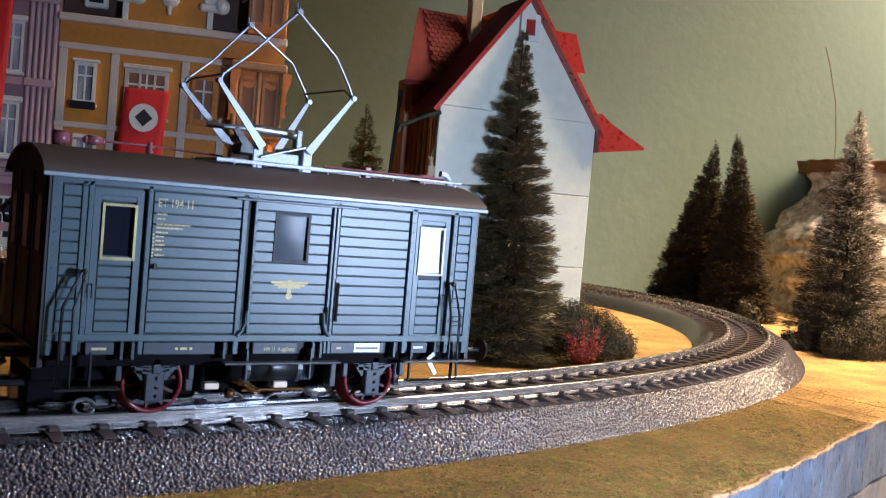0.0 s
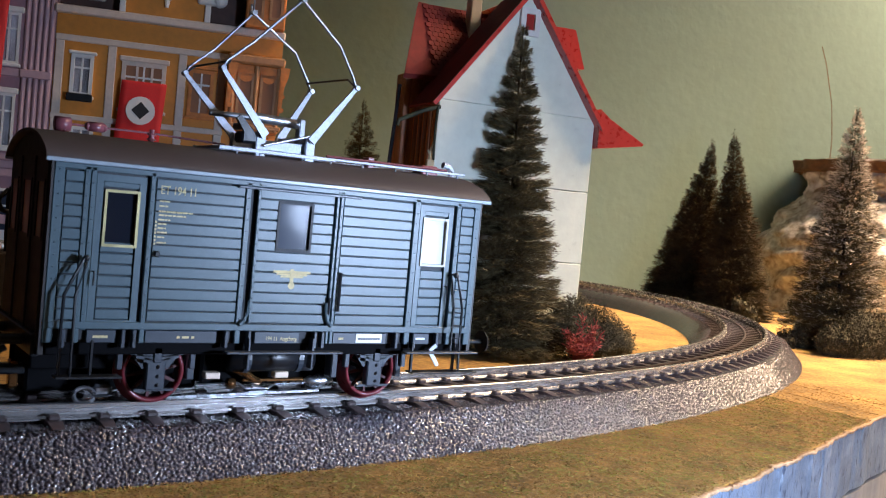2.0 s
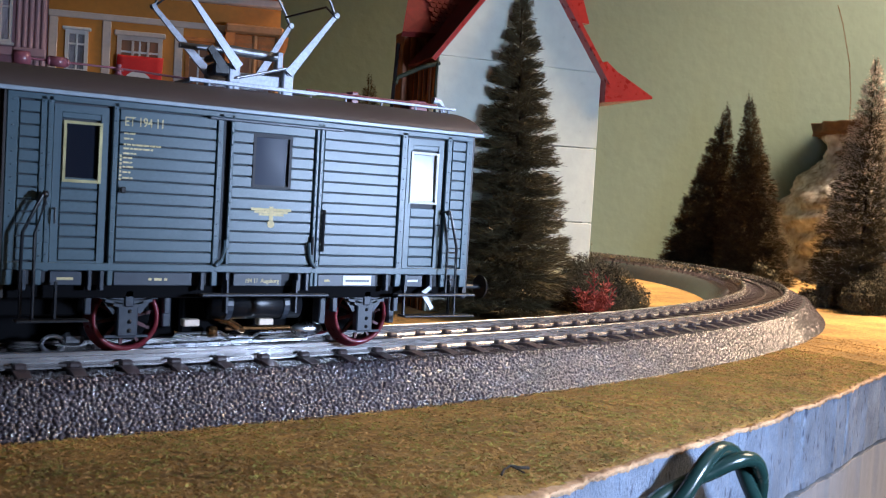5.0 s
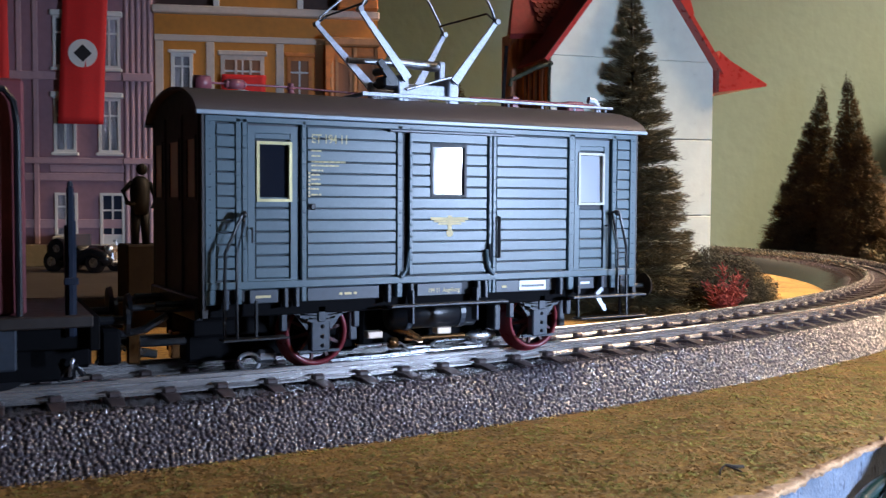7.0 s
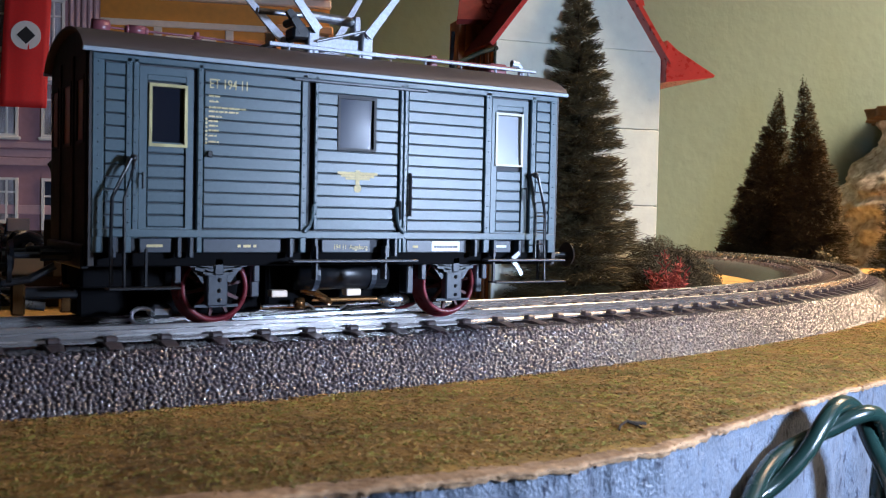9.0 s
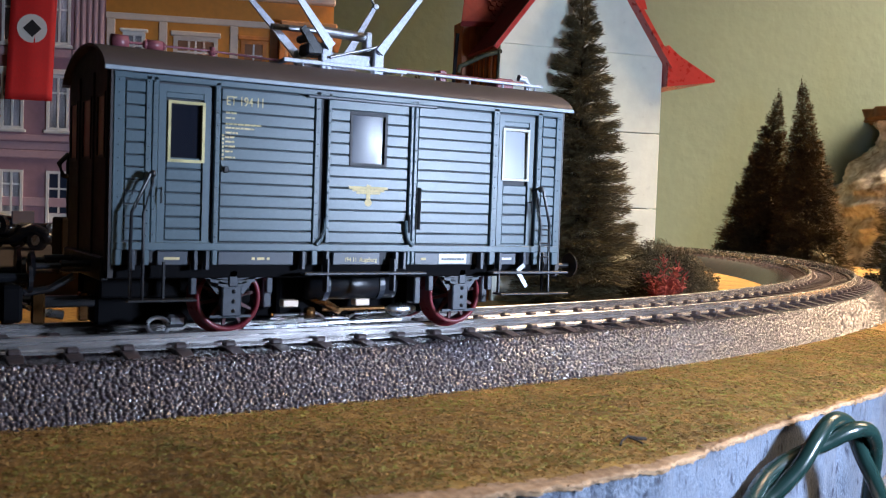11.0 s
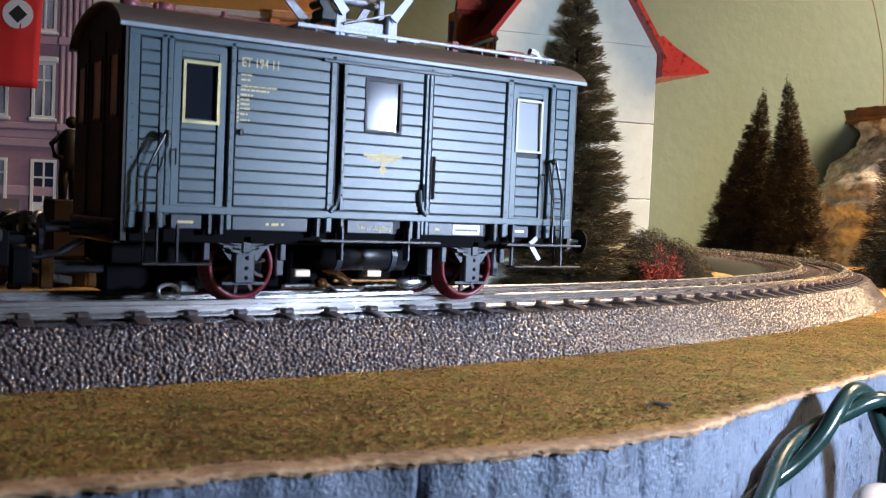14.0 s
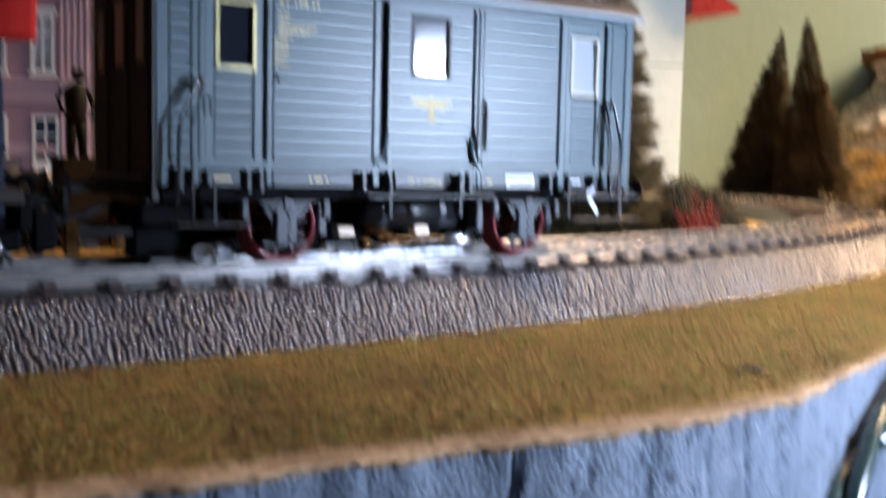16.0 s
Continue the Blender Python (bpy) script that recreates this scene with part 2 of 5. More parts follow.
def glass(name, colour, rough=0.03, wavy=0.002):
    """A moulded clear-plastic pane, slightly wavy."""
    m = bpy.data.materials.new(name)
    m.use_nodes = True
    b = m.node_tree.nodes["Principled BSDF"]
    b.inputs["Base Color"].default_value = (*colour, 1)
    b.inputs["Roughness"].default_value = rough
    b.inputs["Specular IOR Level"].default_value = 0.8
    b.inputs["Coat Weight"].default_value = 0.5
    b.inputs["Coat Roughness"].default_value = rough
    n, l = m.node_tree.nodes, m.node_tree.links
    co, tex, bp = n.new("ShaderNodeTexCoord"), n.new("ShaderNodeTexNoise"), n.new("ShaderNodeBump")
    tex.inputs["Scale"].default_value, tex.inputs["Detail"].default_value = 130, 1
    bp.inputs["Distance"].default_value, bp.inputs["Strength"].default_value = wavy * CM, 1.0
    l.new(co.outputs["Object"], tex.inputs["Vector"]), l.new(tex.outputs[0], bp.inputs["Height"])
    l.new(bp.outputs[0], b.inputs["Normal"]), l.new(bp.outputs[0], b.inputs["Coat Normal"])
    return m


PANE_DARK = glass("dark_pane", (0.012, 0.014, 0.022))
PANE_SMOKE = glass("smoky_pane", (0.030, 0.038, 0.062), 0.125, 0.010)
PANE_PALE = glass("pale_pane", (0.36, 0.39, 0.43), 0.13, 0.003)
PANE_AMBER = glass("amber_pane", (0.34, 0.17, 0.10), 0.1)
# Pale tan stands in for warm light showing through the end windows.
PANE_BACKLIT = glass("backlit_pane", (0.72, 0.54, 0.40), 0.12)
PANE_CLEAR = glass("clear_pane", (0.92, 0.94, 0.95), 0.04)
PANE_CLEAR.node_tree.nodes["Principled BSDF"].inputs["Transmission Weight"].default_value = 1.0
PANE_CLEAR.node_tree.nodes["Principled BSDF"].inputs["IOR"].default_value = 1.1

# ---- builders: all sizes in centimetres ----
ORIGIN = {}


def thing(name, at=(0, 0, 0), label="", category="", group="", kind=""):
    """An empty at the base of a thing, which holds its parts."""
    ob = new(name)
    ob.empty_display_size = 0.01
    ob.location = [c * CM for c in at]
    ORIGIN[ob] = Vector(at)
    return tagged(ob, label, category, group, kind)


def finish(name, bm, mat, smooth=False, weld=False):
    me = bpy.data.meshes.new(name)
    bm.normal_update()
    bm.to_mesh(me)
    bm.free()
    for m in (mat if isinstance(mat, (list, tuple)) else (mat,)):
        me.materials.append(m)
    if smooth:
        me.shade_smooth()
    return me


def part(name, bm, mat, parent, label="", smooth=False):
    """One mesh under a thing or a part; the bmesh is in the world's centimetres."""
    org = ORIGIN[parent]
    for v in bm.verts:
        v.co = (v.co - org) * CM
    ob = new(name, finish(name, bm, mat, smooth))
    ob.parent = parent
    ORIGIN[ob] = org
    if label:
        ob["label"] = label
    return ob


def solo(name, bm, mat, label="", category="", kind="", smooth=False, group=""):
    """A thing that is one mesh."""
    for v in bm.verts:
        v.co = v.co * CM
    return tagged(new(name, finish(name, bm, mat, smooth)), label, category, group, kind)


def B():
    return bmesh.new()


def box(bm, x0, x1, y0, y1, z0, z1, bev=0.0):
    made = bmesh.ops.create_cube(bm, size=1.0)["verts"]
    for v in made:
        v.co = Vector((x0 + (v.co.x + 0.5) * (x1 - x0), y0 + (v.co.y + 0.5) * (y1 - y0), z0 + (v.co.z + 0.5) * (z1 - z0)))
    if bev:
        edges = list({e for v in made for e in v.link_edges})
        bmesh.ops.bevel(bm, geom=edges, offset=bev, segments=1, affect="EDGES")
    return bm


def bar(bm, a, b, r, r2=None, n=8):
    """A round bar from a to b."""
    a, b = Vector(a), Vector(b)
    d = b - a
    m = Matrix.Translation((a + b) / 2) @ d.to_track_quat("Z", "Y").to_matrix().to_4x4()
    bmesh.ops.create_cone(bm, cap_ends=True, segments=n, radius1=r, radius2=r if r2 is None else r2, depth=d.length, matrix=m)
    return bm


def flat_bar(bm, a, b, w0, w1, t, up=(0, 1, 0)):
    """A flat tapered lever from a to b, w wide across and t thick along up."""
    a, b, up = Vector(a), Vector(b), Vector(up).normalized()
    d = (b - a).normalized()
    side = d.cross(up).normalized()
    vs = []
    for p, w in ((a, w0), (b, w1)):
        for i, j in ((-1, -1), (1, -1), (1, 1), (-1, 1)):
            vs.append(bm.verts.new(p + side * (i * w / 2) + up * (j * t / 2)))
    for f in ((0, 1, 2, 3), (7, 6, 5, 4), (0, 4, 5, 1), (1, 5, 6, 2), (2, 6, 7, 3), (3, 7, 4, 0)):
        bm.faces.new([vs[k] for k in f])
    return bm


def tube(bm, pts, r, n=8, closed=False):
    """A round tube along points."""
    pts = [Vector(p) for p in pts]
    rings = []
    ref = Vector((0.13, 0.21, 0.97))
    for i, p in enumerate(pts):
        d = (pts[min(i + 1, len(pts) - 1)] - pts[max(i - 1, 0)]).normalized()
        u = d.cross(ref).normalized()
        w = u.cross(d)
        rr = r(i / (len(pts) - 1)) if callable(r) else r
        rings.append([bm.verts.new(p + rr * (math.cos(2 * math.pi * k / n) * u + math.sin(2 * math.pi * k / n) * w)) for k in range(n)])
    for a, b in zip(rings, rings[1:]):
        for k in range(n):
            bm.faces.new((a[k], a[(k + 1) % n], b[(k + 1) % n], b[k]))
    bm.faces.new(rings[0][::-1])
    bm.faces.new(rings[-1])
    return bm


def prism(bm, outline, y0, y1):
    """An outline in x and z, drawn out from y0 to y1."""
    a = [bm.verts.new((x, y0, z)) for x, z in outline]
    b = [bm.verts.new((x, y1, z)) for x, z in outline]
    bm.faces.new(a)
    bm.faces.new(b[::-1])
    n = len(a)
    for k in range(n):
        bm.faces.new((a[k], b[k], b[(k + 1) % n], a[(k + 1) % n]))
    bmesh.ops.recalc_face_normals(bm, faces=bm.faces)
    return bm


def turned(bm, m):
    bmesh.ops.transform(bm, matrix=m, verts=bm.verts)
    return bm


def frame_ring(bm, x0, x1, z0, z1, w, y0, y1):
    """Four rails round an opening in the xz plane."""
    box(bm, x0, x1, y0, y1, z0, z0 + w)
    box(bm, x0, x1, y0, y1, z1 - w, z1)
    box(bm, x0, x0 + w, y0, y1, z0 + w, z1 - w)
    box(bm, x1 - w, x1, y0, y1, z0 + w, z1 - w)
    return bm


def from_grid(pts, close=False):
    """A sheet from rows of points (numpy array rows x columns x 3)."""
    bm = B()
    r, c = pts.shape[:2]
    me = bpy.data.meshes.new("sheet")
    idx = np.arange(r * c).reshape(r, c)
    quads = np.stack([idx[:-1, :-1], idx[:-1, 1:], idx[1:, 1:], idx[1:, :-1]], -1).reshape(-1, 4)
    me.from_pydata(pts.reshape(-1, 3).tolist(), [], quads.tolist())
    bm.from_mesh(me)
    bpy.data.meshes.remove(me)
    return bm


# ---- the line of the track ----
def track_line():
    s = np.arange(-40, 90, 0.25)
    k = np.interp(s, [0, 9.7, 46.2, 62, 66], [0.0169, 0.0169, 0.036, 0.036, 0.05])
    th = np.cumsum(k) * 0.25
    o = int(np.argmin(abs(s)))
    th = th - th[o] + 0.013
    x, y = np.cumsum(np.cos(th)) * 0.25, np.cumsum(np.sin(th)) * 0.25
    return s, x - x[o], y - y[o] + 1.5555, th


TS, TX, TY, TH = track_line()
RAIL_Z = 1.07


def on_track(s, off=0.0, z=0.0):
    """A point beside the track; off to the outside of the bend."""
    x, y, th = np.interp(s, TS, TX), np.interp(s, TS, TY), np.interp(s, TS, TH)
    return np.stack(np.broadcast_arrays(x + off * np.sin(th), y - off * np.cos(th), z + 0 * np.asarray(s, float)), -1)


def sweep(profile, s):
    """A profile of (off, z) points along the track."""
    return np.stack([on_track(s, o, z) for o, z in profile], 1)


# ---- structure: room, table, ground ----
EDGE = [(-60, -4.6), (-12, -4.9), (-3, -5.2), (0, -5.55), (3.2, -5.8), (5, -5.6), (8, -4.6), (12, -3.4), (16.4, -1.84), (22.6, 0.5), (30, 3.0), (42, 6.0), (70, 9.0), (110, 11)]


def edge_y(x):
    xs, ys = zip(*EDGE)
    return np.interp(x, xs, ys)


def wob(x, z=0.0, a=1.0):
    return a * noise.noise(Vector((x * 0.9, z * 1.3, 3.3)))


xs = np.concatenate([np.arange(-60, -8, 2.0), np.arange(-8, 30, 0.05), np.arange(34, 111, 1.5)])
fine_y = np.array([edge_y(x) + 0.10 * wob(x) + 0.05 * wob(3.1 * x, 5) for x in xs])
# the grass sheet
rows = []
for tt in np.concatenate([np.linspace(0, 0.06, 24), np.linspace(0.07, 1, 40)]):
    z = np.array([0.018 * noise.noise(Vector((x * 0.5, tt * 60, 0))) * min(1, tt * 20) for x in xs]) - (0.06 if tt == 0 else 0)
    rows.append(np.stack([xs, fine_y + tt * (42 - 0.364 * (xs - 45) - fine_y), z], -1))
solo("ground", from_grid(np.array(rows)), GRASS, "layout ground of brown-green scatter grass on board", "ground", "structure", True)
# the torn edge between grass and foam, the painted foam below it, and the board under that
frayed = np.array([0.05 * wob(5 * x, 1) + 0.05 * wob(13 * x, 4) + 0.03 * wob(31 * x, 7) for x in xs])
band = np.interp(xs, [-6, 3, 7, 12], [0.55, 0.40, 0.12, 0.06])
rows = []
for q in np.linspace(0, 1, 15):
    fray = np.array([0.022 * wob(17 * x, 11 * q) + 0.014 * wob(37 * x, 19 * q) for x in xs])
    y = fine_y + np.interp(q, [0, 0.45, 0.7, 1], [0.0, -0.01, -0.045, -0.035]) + np.interp(q, [0, 0.45], [1, 0]) * band + (1 - q) * frayed * 1.3 + fray
    z = np.interp(q, [0, 0.1, 0.45, 0.7, 1], [-0.03, 0.010, 0.012, -0.012, -0.065]) + fray * 0.6 + 0.6 * q * frayed
    rows.append(np.stack([xs, y, z], -1))
solo("trim", from_grid(np.array(rows)[::-1]), CRUST, "torn beige paper edge of the grass mat", "trim", "structure", True)
CREASES = [(-6.1, 0.9, 0.04), (-3.6, 0.5, 0.03), (-1.9, 0.35, 0.03), (-0.6, 0.6, 0.03), (0.88, 0.8, 0.07), (1.7, 0.6, 0.025), (2.5, 0.5, 0.025), (3.3, 0.35, 0.03), (4.0, 0.6, 0.045), (4.5, 0.3, 0.03), (5.9, 0.3, 0.025), (14.3, 0.5, 0.04), (17.2, 0.9, 0.05), (21.0, 0.6, 0.05)]


def crease(x, q):
    """Cracks that run down the foam."""
    d = 0.0
    for c, depth, wide in CREASES:
        off = abs(x - c - 0.05 * math.sin(9 * q + c))
        if off < wide and q < depth:
            d = max(d, (wide - off) * 1.9)
    return d


rows = []
for q in np.linspace(0, 1, 22):
    z = -0.03 - np.interp(xs, [10.5, 13.5], [2.5, 1.72]) * q
    rows.append(np.stack([xs, fine_y - 0.0 + np.array([0.018 * wob(4 * x, 9 * q) + 0.009 * wob(11 * x, 16 * q) + crease(x, q) for x in xs]), z + 0 * xs], -1))
solo("baseboard", from_grid(np.array(rows)[::-1]), FOAM, "blue-grey painted foam edge of the layout", "edge", "structure", True)
under_z = -0.05 - np.interp(xs, [10.5, 13.5], [2.5, 1.72])
ragged = np.array([0.03 * wob(9 * x, 3) for x in xs])
rows = [np.stack([xs, fine_y + back, under_z - q - (ragged if q == 0.13 else 0)], -1) for q, back in ((0.0, 0.36), (0.1, 0.36), (0.13, 0.05), (6.0, 0.05))]
solo("trim", from_grid(np.array(rows)[::-1]), UNDER, "pale board under the foam edge", "board", "structure")

A20 = radians(-20)
TURN = Matrix.Translation((5.4, 30.0, 0)) @ Matrix.Rotation(A20, 4, "Z")


def wall_box(name, m, sx, sy, sz, mat, label):
    bm = box(B(), -sx / 2, sx / 2, 0, sy, 0, sz)
    solo(name, turned(bm, m), mat, label, "wall", "structure")


WALLM = Matrix.Translation((45, 41, -80)) @ Matrix.Rotation(A20, 4, "Z")
wall_box("wall_north", WALLM, 500, 8, 250, WALL, "sage green painted wall with a faint roller texture")
wall_box("wall_south", WALLM @ Matrix.Translation((0, -300, 0)), 500, 8, 250, PLASTER, "plain room wall")
wall_box("wall_east", WALLM @ Matrix.Translation((190, -150, 0)) @ Matrix.Rotation(radians(-90), 4, "Z"), 300, 8, 250, PLASTER, "plain room wall")
wall_box("wall_west", WALLM @ Matrix.Translation((-220, -150, 0)) @ Matrix.Rotation(radians(90), 4, "Z"), 300, 8, 250, PLASTER, "plain room wall")
solo("ceiling", turned(box(B(), -260, 260, -310, 20, 250, 258), WALLM), PLASTER, "plain ceiling", "ceiling", "structure")
solo("floor", turned(box(B(), -260, 260, -310, 20, -8, 0), WALLM), CARPET, "plain brown floor", "floor", "structure")

# ---- track ----
track = thing("railway_track", (0, 1.5555, 0), "curved model railway track on a moulded grey-brown ballast bed", "track")


def ballast_sheet(s0, s1, ds, near, rows=84):
    s = np.arange(s0, s1, ds)
    half = [(-2.28, 0.0), (-2.05, 0.25), (-1.68, 0.68), (-1.56, 0.74), (1.56, 0.74), (1.68, 0.68), (2.05, 0.25), (2.30, -0.02)]
    po, pz = np.array(half).T
    d = np.concatenate([[0], np.cumsum(np.hypot(np.diff(po), np.diff(pz)))])
    if near:
        u = np.concatenate([np.linspace(0, d[3], 6), np.linspace(d[3], d[4], 44)[1:], np.linspace(d[4], d[-1], rows)[1:]])
    else:
        u = np.linspace(0, d[-1], 14)
    off, z = np.interp(u, d, po), np.interp(u, d, pz)
    pts = np.stack([on_track(s, o, h) for o, h in zip(off, z)], 1)
    # pebbles: domes round scattered seeds in the unrolled sheet
    cell = 0.062
    su, uu = np.meshgrid(s / cell, u / cell, indexing="ij")
    rng = np.random.RandomState(4)
    gi, gj = np.floor(su).astype(int), np.floor(uu).astype(int)
    jit = rng.rand(512, 128, 3)
    best = np.full(su.shape, 9.0)
    tall = np.zeros(su.shape)
    for a in (-1, 0, 1):
        for b in (-1, 0, 1):
            q = jit[(gi + a) % 512, (gj + b) % 128]
            dist = np.hypot(gi + a + q[..., 0] - su, gj + b + q[..., 1] - uu)
            tall = np.where(dist < best, q[..., 2], tall)
            best = np.minimum(best, dist)
    bumpy = np.sqrt(np.clip(1 - (best / 0.64) ** 2, 0, 1)) * (0.029 + 0.024 * tall) * np.interp(s, [7, 16, 24, 33], [1.0, 0.85, 0.62, 0.45])[:, None]
    nz = np.gradient(z, u)
    no = np.gradient(off, u)
    th = np.interp(s, TS, TH)
    nx, nh = -nz, no
    out = bumpy * nx[None, :]
    pts[..., 0] += out * np.sin(th)[:, None]
    pts[..., 1] -= out * np.cos(th)[:, None]
    pts[..., 2] += bumpy * nh[None, :]
    return from_grid(pts)


part("ballast_bed", ballast_sheet(-5, 14, 0.0115, True, 116), BALLAST, track, "moulded grey-brown ballast with a pebbled side", True)
part("ballast_bed", ballast_sheet(13.99, 24, 0.014, True, 104), BALLAST, track, smooth=True)
part("ballast_bed", ballast_sheet(23.99, 34, 0.02, True), BALLAST, track, smooth=True)
part("ballast_bed", ballast_sheet(-10, -4.99, 0.03, True), BALLAST, track, smooth=True)
part("ballast_bed", ballast_sheet(33.95, 88, 0.2, False), BALLAST, track, smooth=True)
part("ballast_bed", ballast_sheet(-40, -9.97, 0.2, False), BALLAST, track, smooth=True)
RAIL_PROFILE = [(-0.10, 0), (-0.10, 0.03), (-0.028, 0.07), (-0.028, 0.17), (-0.052, 0.19), (-0.052, 0.25), (-0.036, 0.265), (0.036, 0.265), (0.052, 0.25), (0.052, 0.19), (0.028, 0.17), (0.028, 0.07), (0.10, 0.03), (0.10, 0)]
for side in (-0.825, 0.825):
    s = np.arange(-40, 88, 0.5)
    part("rail", from_grid(sweep([(side + o, RAIL_Z - 0.265 + z) for o, z in RAIL_PROFILE], s)), RAIL, track, "worn nickel-coloured rail")
s = np.arange(-40, 88, 0.5)
part("centre_contact", from_grid(sweep([(-0.03, 0.84), (-0.03, 0.90), (0.03, 0.90), (0.03, 0.84)], s)), SLEEPER, track, "thin dark centre contact strip")
bm = box(B(), -0.13, 0.13, -1.16, 1.16, 0.72, 0.835, 0.015)
for d in (-1, 1):
    # the end slopes down into the stones
    made = box(B(), -0.12, 0.12, 1.16, 1.44, 0.70, 0.835)
    for v in made.verts:
        if v.co.y > 1.3 and v.co.z > 0.8:
            v.co.z = 0.775
            v.co.x *= 0.8
    me = bpy.data.meshes.new("end")
    turned(made, Matrix.Rotation(math.pi * (d < 0), 4, "Z")).to_mesh(me)
    made.free()
    bm.from_mesh(me)
    bpy.data.meshes.remove(me)
for y in (-0.825, 0.825):
    for dy in (-0.16, 0.16):
        box(bm, -0.10, 0.10, y + dy - 0.085, y + dy + 0.085, 0.82, 0.925, 0.03)
for v in bm.verts:
    v.co = v.co * CM
SLEEPER_MESH = finish("sleeper", bm, SLEEPER)
for i, sv in enumerate(np.arange(-39.6, 87, 0.80)):
    p = on_track(sv)
    ob = new("sleeper", SLEEPER_MESH)
    ob.parent = track
    ob.matrix_local = Matrix.Translation((Vector(p) - ORIGIN[track]) * CM) @ Matrix.Rotation(float(np.interp(sv, TS, TH)), 4, "Z")

# ---- the railcar ----
YC = 1.5555
Y1 = 2 * YC
car = thing("railcar", (3.3, YC, 1.05), "blue-green planked electric luggage railcar model with raised pantograph", "railcar")
side = part("side_wall", box(B(), -0.80, 7.37, 0.075, 0.14, 2.19, 5.03), GAP, car, "planked blue-green side wall")
PZ = np.linspace(2.55, 4.92, 14)


def planks(x0, x1, z0=None, z1=None, skip=None, y=0.0):
    lines = [z for z in PZ if (z0 or 2.5) + 0.03 < z < (z1 or 4.95) - 0.03]
    lines = [z0 or PZ[0]] + [z for z in lines if z > (z0 or PZ[0]) + 0.03] + [z1 or PZ[-1]]
    for a, b in zip(lines, lines[1:]):
        spans = [(x0, x1)]
        if skip and not (b <= skip[2] + 0.01 or a >= skip[3] - 0.01):
            spans = [(x0, skip[0]), (skip[1], x1)]
        for p, q in spans:
            part("plank", box(B(), p, q, y, 0.08, a + 0.010, b - 0.010, 0.009), CAR_GREEN, side)


planks(-0.62, -0.34)
planks(0.82, 2.36)
planks(2.60, 4.10, skip=(3.0, 3.69, 3.865, 4.70))
planks(4.30, 5.79)
planks(6.93, 7.225)
# sheet between the window edge and the cut planks
bm = frame_ring(B(), 3.0, 3.69, 3.84, 4.72, 0.045, -0.012, 0.06)
win2 = part("window", bm, GAP, car, "square window with a slim dark frame")


def loose_pane(x0, x1, z0, z1, tip, swing):
    """A pane clipped in a little out of true, turned by so many degrees."""
    bm = box(B(), x0, x1, 0.045, 0.055, z0, z1)
    c = Vector(((x0 + x1) / 2, 0.05, (z0 + z1) / 2))
    bmesh.ops.rotate(bm, verts=bm.verts, cent=c, matrix=Matrix.Rotation(radians(swing), 3, "Z") @ Matrix.Rotation(radians(tip), 3, "X"))
    return bm


part("pane", loose_pane(3.04, 3.65, 3.88, 4.68, 0.9, -1.15), PANE_SMOKE, win2)


def post(x0, x1, z0=2.19, z1=5.0, y=-0.02, rivets=True, mat=CAR_GREEN, name="pillar"):
    bm = box(B(), x0, x1, y, 0.07, z0, z1, 0.012)
    p = part(name, bm, mat, car)
    if rivets:
        rb = B()
        z = z0 + 0.25
        while z < z1 - 0.05:
            bmesh.ops.create_icosphere(rb, subdivisions=1, radius=0.017, matrix=Matrix.Translation(((x0 + x1) / 2, y, z)))
            z += 0.19
        part("rivets", rb, CAR_GREEN, p)["kind"] = "stuff"
    return p


post(-0.80, -0.635, y=-0.015, rivets=True, name="corner_post")
post(7.23, 7.37, y=-0.015, rivets=True, name="corner_post")
post(-0.335, -0.245)
post(-0.235, -0.15, z0=2.4)
post(0.715, 0.80)
post(2.375, 2.475)
post(2.60, 2.66, z0=2.55)
post(4.135, 4.195)
post(4.215, 4.285, z0=2.19)
post(5.825, 5.95)
post(6.80, 6.905)
# rails along the foot and the head of the side
part("sill", box(B(), -0.80, 7.37, -0.025, 0.07, 2.415, 2.535, 0.012), CAR_GREEN, car)
part("head_rail", box(B(), -0.80, 7.37, -0.02, 0.07, 4.935, 5.03, 0.012), CAR_GREEN, car)
part("door_track", box(B(), 2.22, 4.62, -0.07, 0.0, 4.885, 4.935, 0.012), CAR_FRAME, car, "slim rail over the sliding door")
